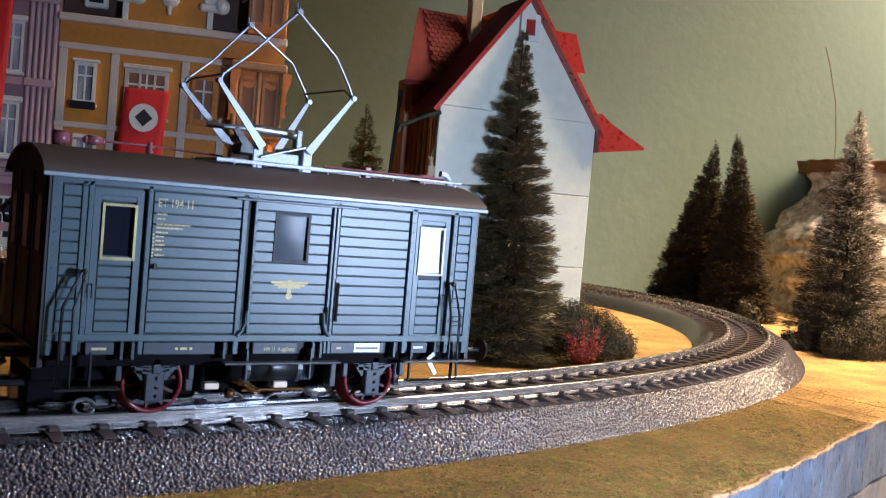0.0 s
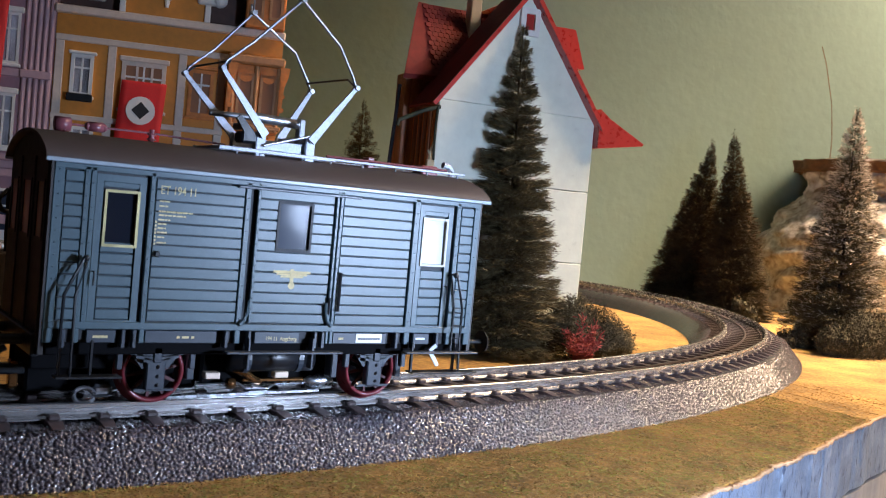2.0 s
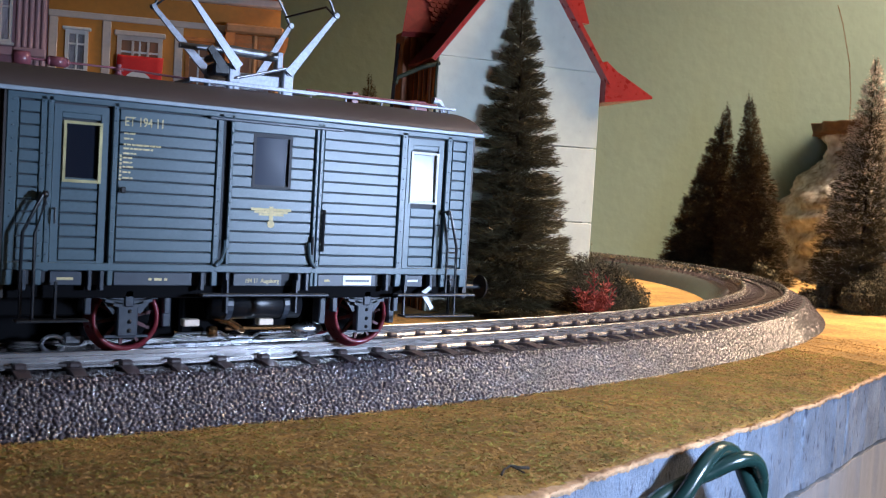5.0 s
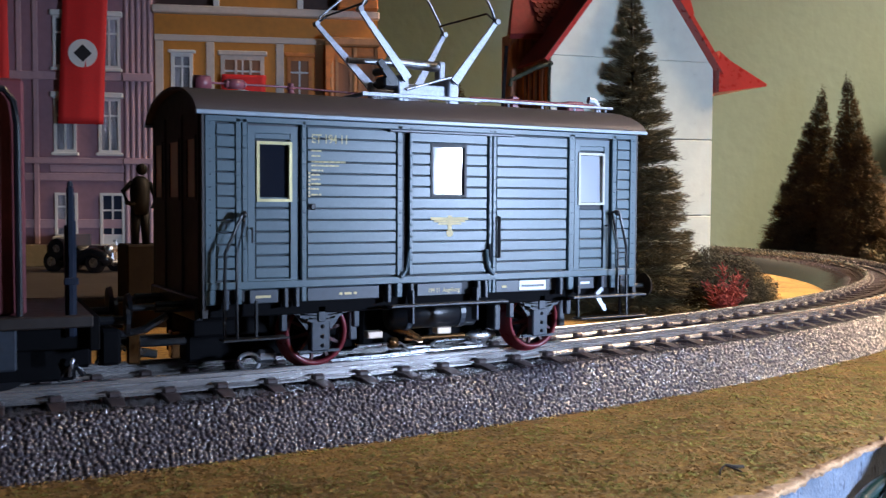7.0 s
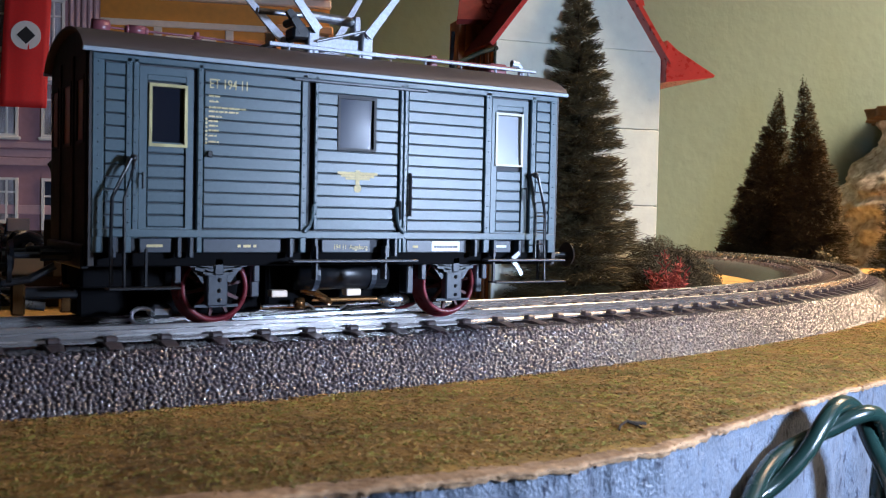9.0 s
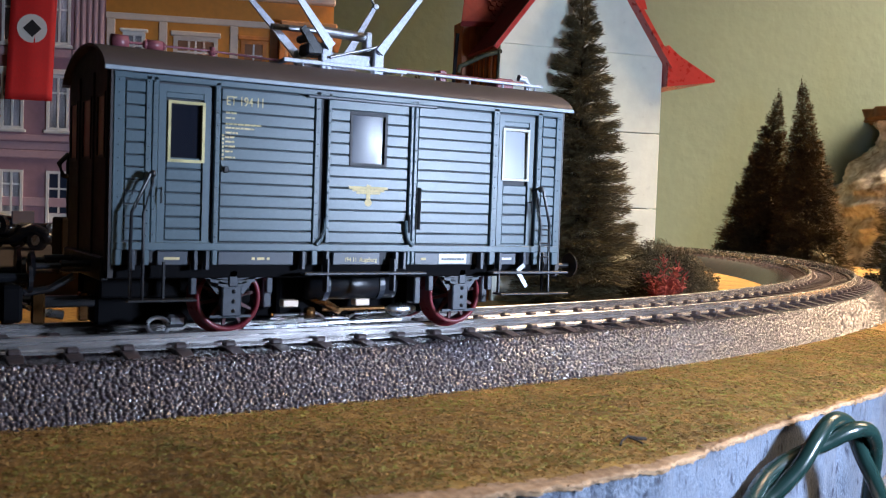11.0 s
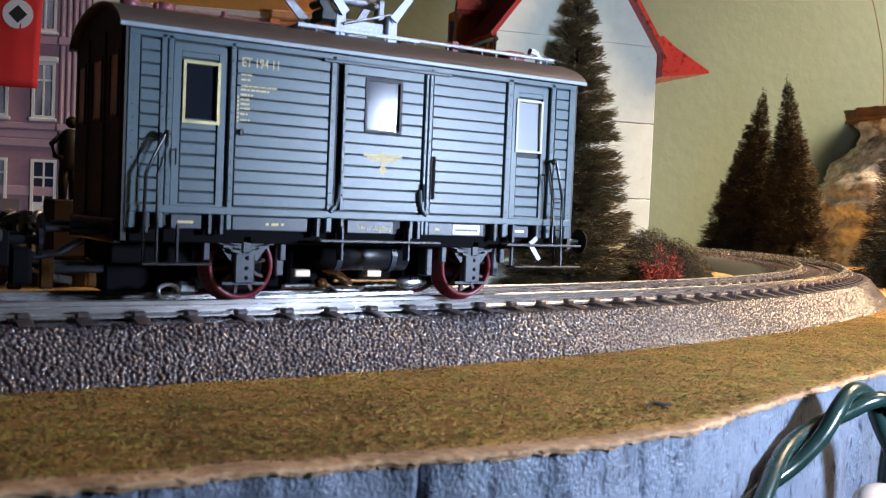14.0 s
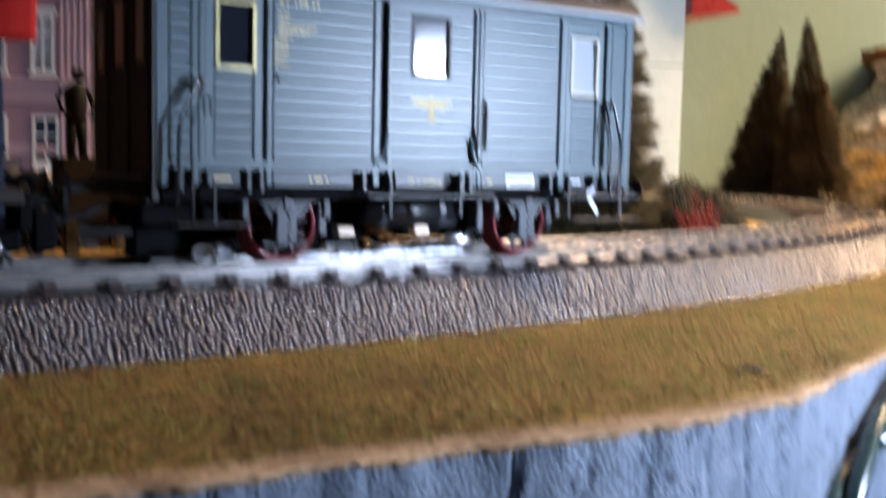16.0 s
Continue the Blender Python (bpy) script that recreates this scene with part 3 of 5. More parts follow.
# two cab doors with windows
for x0, x1, wx0, wx1, wz0, wz1, mat, words in ((-0.14, 0.655, -0.005, 0.56, 3.745, 4.665, GOLD, "door with a gilt-framed window"), (5.965, 6.735, 6.035, 6.625, 3.72, 4.665, CREAM_FRAME, "door with a pale-framed window")):
    door = part("door", frame_ring(B(), x0, x1, 2.45, 4.90, 0.11, 0.0, 0.07), CAR_GREEN, car, words)
    bm = box(B(), x0 + 0.11, x1 - 0.11, 0.01, 0.07, 4.70, 4.79, 0.01)
    part("door_rail", bm, CAR_GREEN, door)
    z = 2.57
    while z < wz0 - 0.08:
        part("plank", box(B(), x0 + 0.125, x1 - 0.125, 0.022, 0.07, z, z + 0.162, 0.013), CAR_GREEN, door)
        z += 0.181
    part("window_frame", frame_ring(B(), wx0, wx1, wz0, wz1, 0.044, -0.025, 0.07), mat, door)
    part("pane", loose_pane(wx0 + 0.05, wx1 - 0.05, wz0 + 0.05, wz1 - 0.05, *((0, 0) if mat is GOLD else (-1.6, -1.8))), PANE_DARK if mat is GOLD else PANE_PALE, door)
    hx = x0 + 0.04 if mat is GOLD else x1 - 0.06
    bm = bar(B(), (hx, -0.09, 3.36), (hx, -0.09, 3.12), 0.016)
    bar(bm, (hx, 0.0, 3.34), (hx, -0.09, 3.34), 0.014)
    part("door_handle", bm, BLACK, door)
# sliding door straps and its long handle
for x, d in ((2.53, 1), (4.12, -1)):
    bm = tube(B(), [(x + 0.05 * d, -0.05, 2.95), (x + 0.03 * d, -0.05, 2.75), (x - 0.01 * d, -0.05, 2.62), (x - 0.10 * d, -0.05, 2.52)], 0.035)
    part("door_strap", bm, CAR_GREEN, car)
part("door_handle", bar(B(), (4.32, -0.06, 3.52), (4.32, -0.06, 2.80), 0.03), BLACK, car)
part("door_handle", bar(B(), (4.13, -0.06, 3.05), (4.13, -0.06, 2.74), 0.026), BLACK, car)
part("latch", box(B(), 0.86, 0.94, -0.06, 0.0, 3.62, 3.72, 0.015), BLACK, car)
# frame panels below the sill with dark pockets and small brackets between
for x0, x1 in ((-0.12, 0.36), (0.82, 2.06), (2.76, 3.62), (4.30, 5.44), (6.02, 6.42)):
    part("frame_panel", box(B(), x0, x1, 0.0, 0.07, 2.19, 2.40, 0.01), CAR_FRAME, car)
for x in (-0.50, 0.44, 0.62, 2.20, 2.62, 3.90, 4.05, 5.62, 6.02, 6.55, 6.98):
    part("bracket", box(B(), x - 0.03, x + 0.03, -0.10, 0.04, 2.12, 2.42, 0.01), CAR_FRAME, car)
# far side, ends, floor and roof
part("far_wall", box(B(), -0.80, 7.37, Y1 - 0.12, Y1, 2.19, 5.03, 0.01), CAR_GREEN, car)
part("underframe", box(B(), -0.86, 7.45, 0.10, Y1 - 0.1, 1.98, 2.22, 0.02), MATT, car)
for x, d in ((-0.80, -1), (7.37, 1)):
    out = [(0.0, 2.0), (Y1, 2.0), (Y1, 5.03)] + [(YC - (YC) * math.cos(a), 5.03 + 0.45 * math.sin(a)) for a in np.linspace(math.pi, 0, 13)[1:-1]] + [(0.0, 5.03)]
    bm = prism(B(), out, -0.04, 0.04)
    turned(bm, Matrix.Translation((x, 0, 0)) @ Matrix(((0, 1, 0, 0), (1, 0, 0, 0), (0, 0, 1, 0), (0, 0, 0, 1))))
    bmesh.ops.recalc_face_normals(bm, faces=bm.faces)
    end = part("end_wall", bm, BROWN_SHADED, car, "brown end wall with three windows, darkened as the unlit end")
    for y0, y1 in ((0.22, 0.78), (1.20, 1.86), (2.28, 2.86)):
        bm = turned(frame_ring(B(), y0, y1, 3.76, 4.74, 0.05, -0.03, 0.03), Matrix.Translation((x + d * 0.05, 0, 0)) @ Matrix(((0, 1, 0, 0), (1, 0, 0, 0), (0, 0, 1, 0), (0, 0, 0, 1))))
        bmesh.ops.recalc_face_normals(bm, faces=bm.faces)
        part("window", bm, BROWN_SHADED, end)
        part("rib", box(B(), x + d * 0.04 - 0.03, x + d * 0.04 + 0.03, y0 - 0.12, y0 - 0.04, 2.1, 5.1, 0.01), BROWN_SHADED, end)
        a, b = sorted((x + d * 0.035, x + d * 0.055))
        part("pane", box(B(), a, b, y0 + 0.05, y1 - 0.05, 3.81, 4.69), PANE_BACKLIT, end)


def roof_z(y):
    return 5.04 + 0.47 * math.sqrt(max(0, 1 - ((y - YC) / 1.66) ** 2)) ** 1.3


ry = [YC - 1.655 * math.cos(a) for a in np.linspace(0, math.pi, 33)]
top = np.array([[(x, y, roof_z(y) + 0.05) for y in ry] for x in (-0.95, -0.9, 7.46, 7.52)])
low = np.array([[(x, y, roof_z(y)) for y in ry] for x in (-0.95, -0.9, 7.46, 7.52)])
bm = from_grid(top)
lo = from_grid(low[:, ::-1])
me = bpy.data.meshes.new("x")
lo.to_mesh(me)
bm.from_mesh(me)
lo.free()
for x in (-0.95, 7.52):
    for a, b in zip(ry, ry[1:]):
        bm.faces.new([bm.verts.new(p) for p in ((x, a, roof_z(a)), (x, b, roof_z(b)), (x, b, roof_z(b) + 0.05), (x, a, roof_z(a) + 0.05))])
roof = part("roof", bm, ROOF, car, "matt brown-grey arched roof", True)
for y in (YC - 1.668, YC + 1.668):
    part("gutter", box(B(), -0.96, 7.53, y - 0.022, y + 0.022, 5.03, 5.095, 0.01), ROOF_EDGE, roof, "pale edge strip")


# wheels, axle guards, springs
def wheelset(xg, xc):
    """Two wheels on an axle at xc, with the axle guards and springs at xg."""
    zc, r = RAIL_Z + 0.55, 0.55
    for y, d in ((YC - 0.86, -1), (YC + 0.86, 1)):
        bm = B()
        n = 40
        prof = [(r + 0.07, -0.10), (r + 0.07, -0.06), (r, -0.05), (r - 0.01, 0.17), (r - 0.025, 0.19), (r - 0.07, 0.19), (r - 0.085, 0.16), (r - 0.09, -0.10)]
        rings = [[bm.verts.new((xc + q * math.cos(2 * math.pi * k / n), y + d * w, zc + q * math.sin(2 * math.pi * k / n))) for q, w in prof] for k in range(n)]
        for k in range(n):
            a, b = rings[k], rings[(k + 1) % n]
            for i in range(len(prof)):
                bm.faces.new((a[i], a[(i + 1) % len(prof)], b[(i + 1) % len(prof)], b[i]))
        bmesh.ops.recalc_face_normals(bm, faces=bm.faces)
        wheel = part("wheel", bm, WHEEL_RED, car, "red spoked wheel", True)
        for k in range(10):
            a = 2 * math.pi * (k + 0.3) / 10
            part("spoke", flat_bar(B(), (xc + 0.1 * math.cos(a), y + d * 0.08, zc + 0.1 * math.sin(a)), (xc + (r - 0.1) * math.cos(a), y + d * 0.08, zc + (r - 0.1) * math.sin(a)), 0.07, 0.045, 0.06), WHEEL_SHADED, wheel)
        part("hub", bar(B(), (xc, y - 0.14, zc), (xc, y + 0.14, zc), 0.13, n=16), WHEEL_SHADED, wheel)
    part("axle", bar(B(), (xc, YC - 0.95, zc), (xc, YC + 0.95, zc), 0.06), BLACK, car)
    for y, d in ((0.22, -1), (Y1 - 0.22, 1)):
        bm = box(B(), xg - 0.16, xg + 0.16, y - 0.06, y + 0.12, 1.36, 1.86, 0.02)
        box(bm, xg - 0.07, xg + 0.07, y - 0.12, y, 1.84, 2.10, 0.015)
        for dx in (-1, 1):
            flat_bar(bm, (xg + dx * 0.16, y + 0.04, 1.75), (xg + dx * 0.42, y + 0.04, 2.1), 0.14, 0.14, 0.05)
        box(bm, xg - 0.34, xg + 0.34, y - 0.02, y + 0.05, 1.34, 1.38)
        guard = part("axle_guard", bm, SPRING, car, "slate-coloured axle guard")
        for z in (1.45, 1.60, 1.76):
            rb = B()
            bmesh.ops.create_uvsphere(rb, u_segments=8, v_segments=5, radius=0.035, matrix=Matrix.Translation((xg + 0.03, y - 0.06, z)))
            part("bolt", rb, BLACK, guard)
        for i in range(4):
            w = 0.62 - 0.13 * i
            pts = [(xg + w * u, y - 0.02, 2.08 - 0.062 * i - 0.045 * (1 - u * u)) for u in np.linspace(-1, 1, 11)]
            bm = B()
            for p, q in zip(pts, pts[1:]):
                flat_bar(bm, p, q, 0.075, 0.075, 0.14)
            part("leaf_spring", bm, SPRING, guard)
        for dx in (-0.62, 0.62):
            part("spring_hanger", box(B(), xg + dx - 0.05, xg + dx + 0.05, y - 0.07, y + 0.06, 1.72, 2.1, 0.015), SPRING, guard)


wheelset(1.11, 1.18)
wheelset(5.35, 5.45)
# footboards, steps, handrails
for x0, x1 in ((2.15, 4.38), (5.74, 7.42)):
    part("footboard", box(B(), x0, x1, -0.30, -0.10, 2.045, 2.085, 0.01), SPRING, car)
for x in (2.62, 3.85):
    part("footboard_strut", box(B(), x - 0.02, x + 0.02, -0.14, 0.04, 1.75, 2.30, 0.006), SPRING, car)
for x0, x1 in ((-0.62, 0.40), (5.90, 7.40)):
    bm = box(B(), x0, x1, -0.34, -0.06, 1.665, 1.70, 0.008)
    for x in (x0 + 0.08, x1 - 0.45):
        box(bm, x - 0.02, x + 0.02, -0.14, -0.08, 1.68, 2.25, 0.005)
    part("step", bm, BLACK, car)
part("handrail", tube(B(), [(-0.22, 0.0, 3.50), (-0.24, -0.12, 3.56), (-0.30, -0.20, 3.54), (-0.56, -0.22, 2.98), (-0.58, -0.22, 2.15)], 0.026), BLACK, car, "bent black handrail")
part("handrail", tube(B(), [(-0.24, -0.1, 3.54), (-0.27, -0.22, 3.42), (-0.40, -0.26, 2.97), (-0.40, -0.28, 1.68)], 0.024), BLACK, car)
part("handrail", tube(B(), [(6.74, 0.0, 3.56), (6.76, -0.15, 3.60), (6.84, -0.20, 3.56), (6.99, -0.22, 2.95), (7.00, -0.24, 1.68)], 0.026), BLACK, car)
for x, z in ((-0.26, 3.55), (6.80, 3.58)):
    bm = B()
    bmesh.ops.create_uvsphere(bm, u_segments=12, v_segments=8, radius=0.055, matrix=Matrix.Translation((x, -0.18, z)))
    part("rail_knob", bm, BLACK, car, smooth=True)
part("handrail", tube(B(), [(6.75, -0.10, 3.56), (6.77, -0.2, 3.2), (6.80, -0.22, 2.9), (6.80, -0.22, 2.10)], 0.020), BLACK, car)
for z in (2.35, 2.6, 2.85):
    part("ladder_rung", bar(B(), (6.80, -0.22, z), (6.99, -0.23, z), 0.014), BLACK, car)
# tank, boxes, slider and couplings below the frame
part("tank", bar(B(), (2.70, 0.95, 1.78), (4.35, 0.95, 1.78), 0.26, n=20), BLACK, car, "black air tank", True)
for x in (3.0, 4.05):
    part("tank_strap", bar(B(), (x - 0.05, 0.95, 1.78), (x + 0.05, 0.95, 1.78), 0.28, n=20), SPRING, car)
# Matt black blocks added to close the underframe and shade the far rail.
part("chassis_block", box(B(), 2.3, 6.3, 1.25, 2.3, 1.22, 2.0, 0.05), MATT, car)
part("chassis_block", box(B(), -0.70, 2.3, 1.45, 2.45, 1.12, 1.98, 0.05), MATT, car)
part("chassis_block", box(B(), -0.78, 0.48, 0.80, 1.45, 1.62, 1.98, 0.03), MATT, car)
part("frame_side", box(B(), -0.75, 7.2, 2.55, 2.62, 1.18, 2.0, 0.02), MATT, car)
part("brake_shoe", box(B(), 1.78, 1.92, 0.55, 0.85, 1.45, 2.0, 0.02), SPRING, car)
part("brake_shoe", box(B(), 4.62, 4.75, 0.55, 0.85, 1.45, 2.0, 0.02), SPRING, car)
part("brake_shoe", box(B(), 6.05, 6.18, 0.55, 0.85, 1.45, 2.0, 0.02), SPRING, car)
part("contact_slider", flat_bar(B(), (1.6, 1.0, 1.07), (4.6, 1.0, 1.13), 0.045, 0.045, 0.14), CHROME, car, "shiny pick-up shoe")
part("contact_slider", tube(B(), [(2.2, 1.15, 1.24), (3.0, 1.15, 1.26), (3.15, 1.12, 1.17), (3.6, 1.12, 1.16), (3.75, 1.15, 1.24), (5.0, 1.15, 1.26)], 0.028), CHROME, car)
bm = B()
bmesh.ops.create_uvsphere(bm, u_segments=18, v_segments=10, radius=0.17, matrix=Matrix.Translation((4.62, 1.05, 1.30)) @ Matrix.Diagonal((1.9, 0.8, 0.8, 1)))
part("pick_up_spring", bm, CHROME, car, "shiny pick-up spring", True)
part("motor_shaft", bar(B(), (2.72, 0.98, 1.29), (2.86, 0.98, 1.29), 0.10, n=16), COPPER, car, "bronze motor shaft", True)
part("contact_plate", box(B(), 3.05, 4.30, 1.02, 1.14, 1.30, 1.37, 0.02), COPPER, car, "glossy copper contact plate")
part("motor_winding", tube(B(), [(2.9, 1.15, 1.52), (3.1, 1.0, 1.46), (3.25, 1.0, 1.36), (3.4, 1.1, 1.3)], 0.07), COPPER, car)
for x in (2.21, 3.56):
    part("terminal", box(B(), x, x + 0.28, 0.75, 0.95, 1.42, 1.54, 0.015), TAB, car, "brass terminal tab")
for x, d in ((-0.80, -1), (7.37, 1)):
    for y in (YC - 0.72, YC + 0.72):
        bm = bar(B(), (x, y, 2.12), (x + d * 0.55, y, 2.12), 0.09, n=12)
        bar(bm, (x + d * 0.55, y, 2.12), (x + d * 0.95, y, 2.12), 0.05, n=10)
        bar(bm, (x + d * 0.93, y, 2.12), (x + d * 0.99, y, 2.12), 0.24, 0.21, n=20)
        part("buffer", bm, BLACK, car, "black round-headed buffer")
    bm = box(B(), min(x, x + d * 0.12), max(x, x + d * 0.12), 0.12, Y1 - 0.12, 1.95, 2.30, 0.02)
    part("buffer_beam", bm, BLACK, car)
bm = flat_bar(B(), (6.52, -0.12, 2.20), (6.38, -0.12, 2.08), 0.07, 0.09, 0.03)
flat_bar(bm, (6.38, -0.12, 2.08), (6.56, -0.16, 1.80), 0.09, 0.08, 0.03)
part("step_bracket", bm, SILVER, car, "shiny angled bracket")
part("coupling", tube(B(), [(0.13 + 0.17 * math.cos(a), 0.80 + 0.06 * math.sin(a), 1.17 + 0.125 * math.sin(a)) for a in np.linspace(0, 2 * math.pi, 18)[:-1]], 0.035, closed=True), CHROME, car, "shiny coupling loop")
part("coupling", box(B(), 0.28, 0.62, 0.85, 1.2, 1.12, 1.34, 0.06), STEEL, car)
part("coupling", box(B(), -2.1, -0.7, YC - 0.12, YC + 0.12, 1.42, 1.6, 0.03), BLACK, car)
part("coupling", box(B(), -0.95, -0.80, YC - 0.1, YC + 0.1, 1.2, 1.66, 0.02), COPPER, car, "copper coupling hook")
# roof gear
for y in (0.90, 2.21):
    part("roof_rail", box(B(), 2.15, 4.50, y - 0.035, y + 0.035, 5.555, 5.625, 0.01), SILVER, car, "silver pantograph base rail")
    part("roof_rail", box(B(), 4.45, 7.52, y - 0.03, y + 0.03, 5.575, 5.625, 0.01), SILVER, car)
    for x in (2.5, 2.95, 3.8, 4.4, 5.1, 5.85, 6.6, 7.35):
        part("rail_post", bar(B(), (x, y, 5.40), (x, y, 5.57), 0.022), SILVER, car)
part("cross_rail", box(B(), 2.2, 2.3, 0.9, 2.21, 5.57, 5.62), SILVER, car)
part("cross_rail", box(B(), 4.2, 4.3, 0.9, 2.21, 5.57, 5.62), SILVER, car)
part("roof_box", box(B(), 6.6, 7.0, 1.1, 1.5, 5.5, 5.72, 0.03), INSUL, car)
part("roof_box", box(B(), 5.35, 5.5, 1.15, 1.4, 5.5, 5.75, 0.02), INSUL, car)
part("roof_pipe", tube(B(), [(7.42, 1.25, 5.45), (7.42, 1.25, 5.66), (7.34, 1.25, 5.76), (7.2, 1.25, 5.78)], 0.07), SILVER, car)
part("roof_pipe", bar(B(), (4.4, 1.1, 5.66), (7.2, 1.1, 5.66), 0.025), INSUL, car)
def bell(x, y, z0, z1, r):
    """A ribbed upright insulator."""
    bm = bar(B(), (x, y, z0), (x, y, z1), r * 0.7, r * 0.55, n=12)
    for q in (0.25, 0.5, 0.75):
        z = z0 + (z1 - z0) * q
        bar(bm, (x, y, z - 0.018), (x, y, z + 0.018), r * 1.05, r * 0.8, n=14)
    return bm


YR = YC + 0.25
bm = bar(B(), (-0.46, YR, 5.70), (-0.20, YR, 5.71), 0.13, 0.12, n=14)
bar(bm, (-0.33, YR, 5.42), (-0.33, YR, 5.70), 0.08, n=12)
part("insulator", bm, INSUL, car, "dull red insulator block", True)
bm = bar(B(), (0.10, YR, 5.715), (0.36, YR, 5.715), 0.085, n=14)
bar(bm, (0.05, YR, 5.715), (0.10, YR, 5.715), 0.05, 0.085, n=14)
bar(bm, (0.36, YR, 5.715), (0.42, YR, 5.715), 0.085, 0.045, n=14)
part("insulator", bm, INSUL, car, smooth=True)
part("insulator", bell(1.22, YR, 5.44, 5.79, 0.085), INSUL, car)
part("roof_cable", tube(B(), [(-0.3, YR, 5.715), (0.6, YR, 5.72), (1.2, YR, 5.725), (1.9, YR - 0.02, 5.70), (2.6, YR - 0.05, 5.68)], 0.02), INSUL, car, "thin red roof cable")
# pantograph: lower arms are flat levers, upper arms bent wire
panto = part("pantograph", box(B(), 2.85, 4.05, 1.0, 1.08, 5.62, 5.82, 0.015), SILVER, car, "raised silver scissor pantograph")
bm = box(B(), 2.85, 4.05, 2.03, 2.11, 5.62, 5.82, 0.015)
box(bm, 3.30, 3.60, 1.05, 2.05, 5.72, 5.80, 0.01)
part("base_frame", bm, SILVER, panto)
for x in (2.95, 3.95):
    part("shaft", bar(B(), (x, 0.86, 5.90), (x, 2.25, 5.90), 0.06), BLACK if x < 3 else SILVER, panto)
for y in (0.98, 2.12):
    part("stand", box(B(), 3.85, 4.05, y - 0.08, y + 0.08, 5.45, 5.95, 0.02), SILVER, panto)
    part("stand", box(B(), 2.85, 3.05, y - 0.08, y + 0.08, 5.45, 5.95, 0.02), SILVER, panto)
for y, k, xl, xr, xt, zt in ((0.74, 0, 2.04, 4.73, 3.47, 8.43), (2.44, 1, 1.95, 4.60, 3.22, 8.34)):
    part("lower_arm", flat_bar(B(), (3.00, y + 0.10 * (1 - 2 * k), 5.88), (xl, y, 6.97), 0.16, 0.075, 0.05), SILVER, panto)
    part("lower_arm", flat_bar(B(), (3.92, y + 0.10 * (1 - 2 * k), 5.88), (xr, y, 7.0), 0.16, 0.075, 0.05), SILVER, panto)
    for x, z in ((xl, 6.97), (xr, 7.0)):
        part("knee_pin", bar(B(), (x, y - 0.07, z), (x, y + 0.07, z), 0.05, n=10), STEEL, panto)
    tp = (xt, y, zt)
    part("upper_arm", tube(B(), [(xl, y, 6.95), (xl + 0.07, y, 7.10), (xl + 0.55, y, 7.52), tp], 0.026), STEEL, panto)
    part("upper_arm", tube(B(), [(xr, y, 6.97), (xr - 0.10, y, 7.2), (xr - 0.42, y, 7.72), tp], 0.026), STEEL, panto)
    part("top_fork", tube(B(), [(xt - 0.07, y - 0.05, zt + 0.16), (xt - 0.06, y - 0.05, zt), (xt + 0.02, y - 0.05, zt - 0.05), (xt + 0.05, y - 0.03, zt + 0.06)], 0.018), CHROME, panto)
    part("strip_holder", bar(B(), (xt, y, zt), (xt, y, 8.98), 0.02), STEEL, panto)
    part("top_joint", bar(B(), (xt, y - 0.08, zt), (xt, y + 0.08, zt), 0.055, n=10), STEEL, panto)
part("cross_wire", tube(B(), [(2.04, 0.74, 6.97), (2.20, 0.80, 7.12), (2.12, 2.38, 7.12), (1.95, 2.44, 6.97)], 0.02), BLACK, panto)
part("cross_wire", tube(B(), [(4.73, 0.74, 6.99), (4.56, 0.80, 7.14), (4.46, 2.36, 7.14), (4.60, 2.44, 6.99)], 0.02), BLACK, panto)
part("contact_strip", tube(B(), [(3.50, 0.35, 8.86), (3.47, 0.74, 8.98), (3.22, 2.44, 8.98), (3.18, 2.85, 8.86)], 0.045), BLACK, panto, "dark bowed contact strip")
bm = box(B(), 2.58, 3.02, 0.92, 1.30, 5.72, 5.93, 0.04)
flat_bar(bm, (2.50, 0.96, 6.18), (2.78, 0.96, 5.84), 0.10, 0.18, 0.09)
bar(bm, (2.62, 0.90, 6.02), (2.62, 1.34, 6.02), 0.07, n=10)
part("crank", bm, BLACK, panto, "black drive crank")
part("spring", bar(B(), (2.15, 1.5, 6.22), (3.0, 1.5, 6.24), 0.05, n=12), STEEL, panto, "dull steel tension spring")
part("spring", bar(B(), (3.05, 1.5, 6.25), (4.02, 1.5, 6.22), 0.088, n=14), STEEL, panto)
part("spring_clip", box(B(), 3.93, 4.05, 1.40, 1.60, 5.95, 6.32, 0.02), SILVER, panto)
part("spring", bar(B(), (2.98, 0.86, 5.70), (3.98, 0.86, 6.0), 0.024, n=10), STEEL, panto)


# lettering
def lettering(text, x, z, size, mat, parent, y=-0.004, width=None, name="lettering", wide=None, bold=0.009):
    cu = bpy.data.curves.new("text", "FONT")
    cu.body, cu.size, cu.offset = text, size, bold * size
    tmp = new("text", cu)
    dep = bpy.context.evaluated_depsgraph_get()
    me = bpy.data.meshes.new_from_object(tmp.evaluated_get(dep))
    bm = B()
    bm.from_mesh(me)
    bpy.data.objects.remove(tmp)
    x1 = max(v.co.x for v in bm.verts)
    k = (wide / x1) if wide else 1
    for v in bm.verts:
        v.co = Vector((x + v.co.x * k, y, z + v.co.y))
    return part(name, bm, mat, parent)


lettering("ET 194 11", 0.885, 4.665, 0.20, YELLOW_PRINT, car, wide=0.60)
rng = random.Random(12)
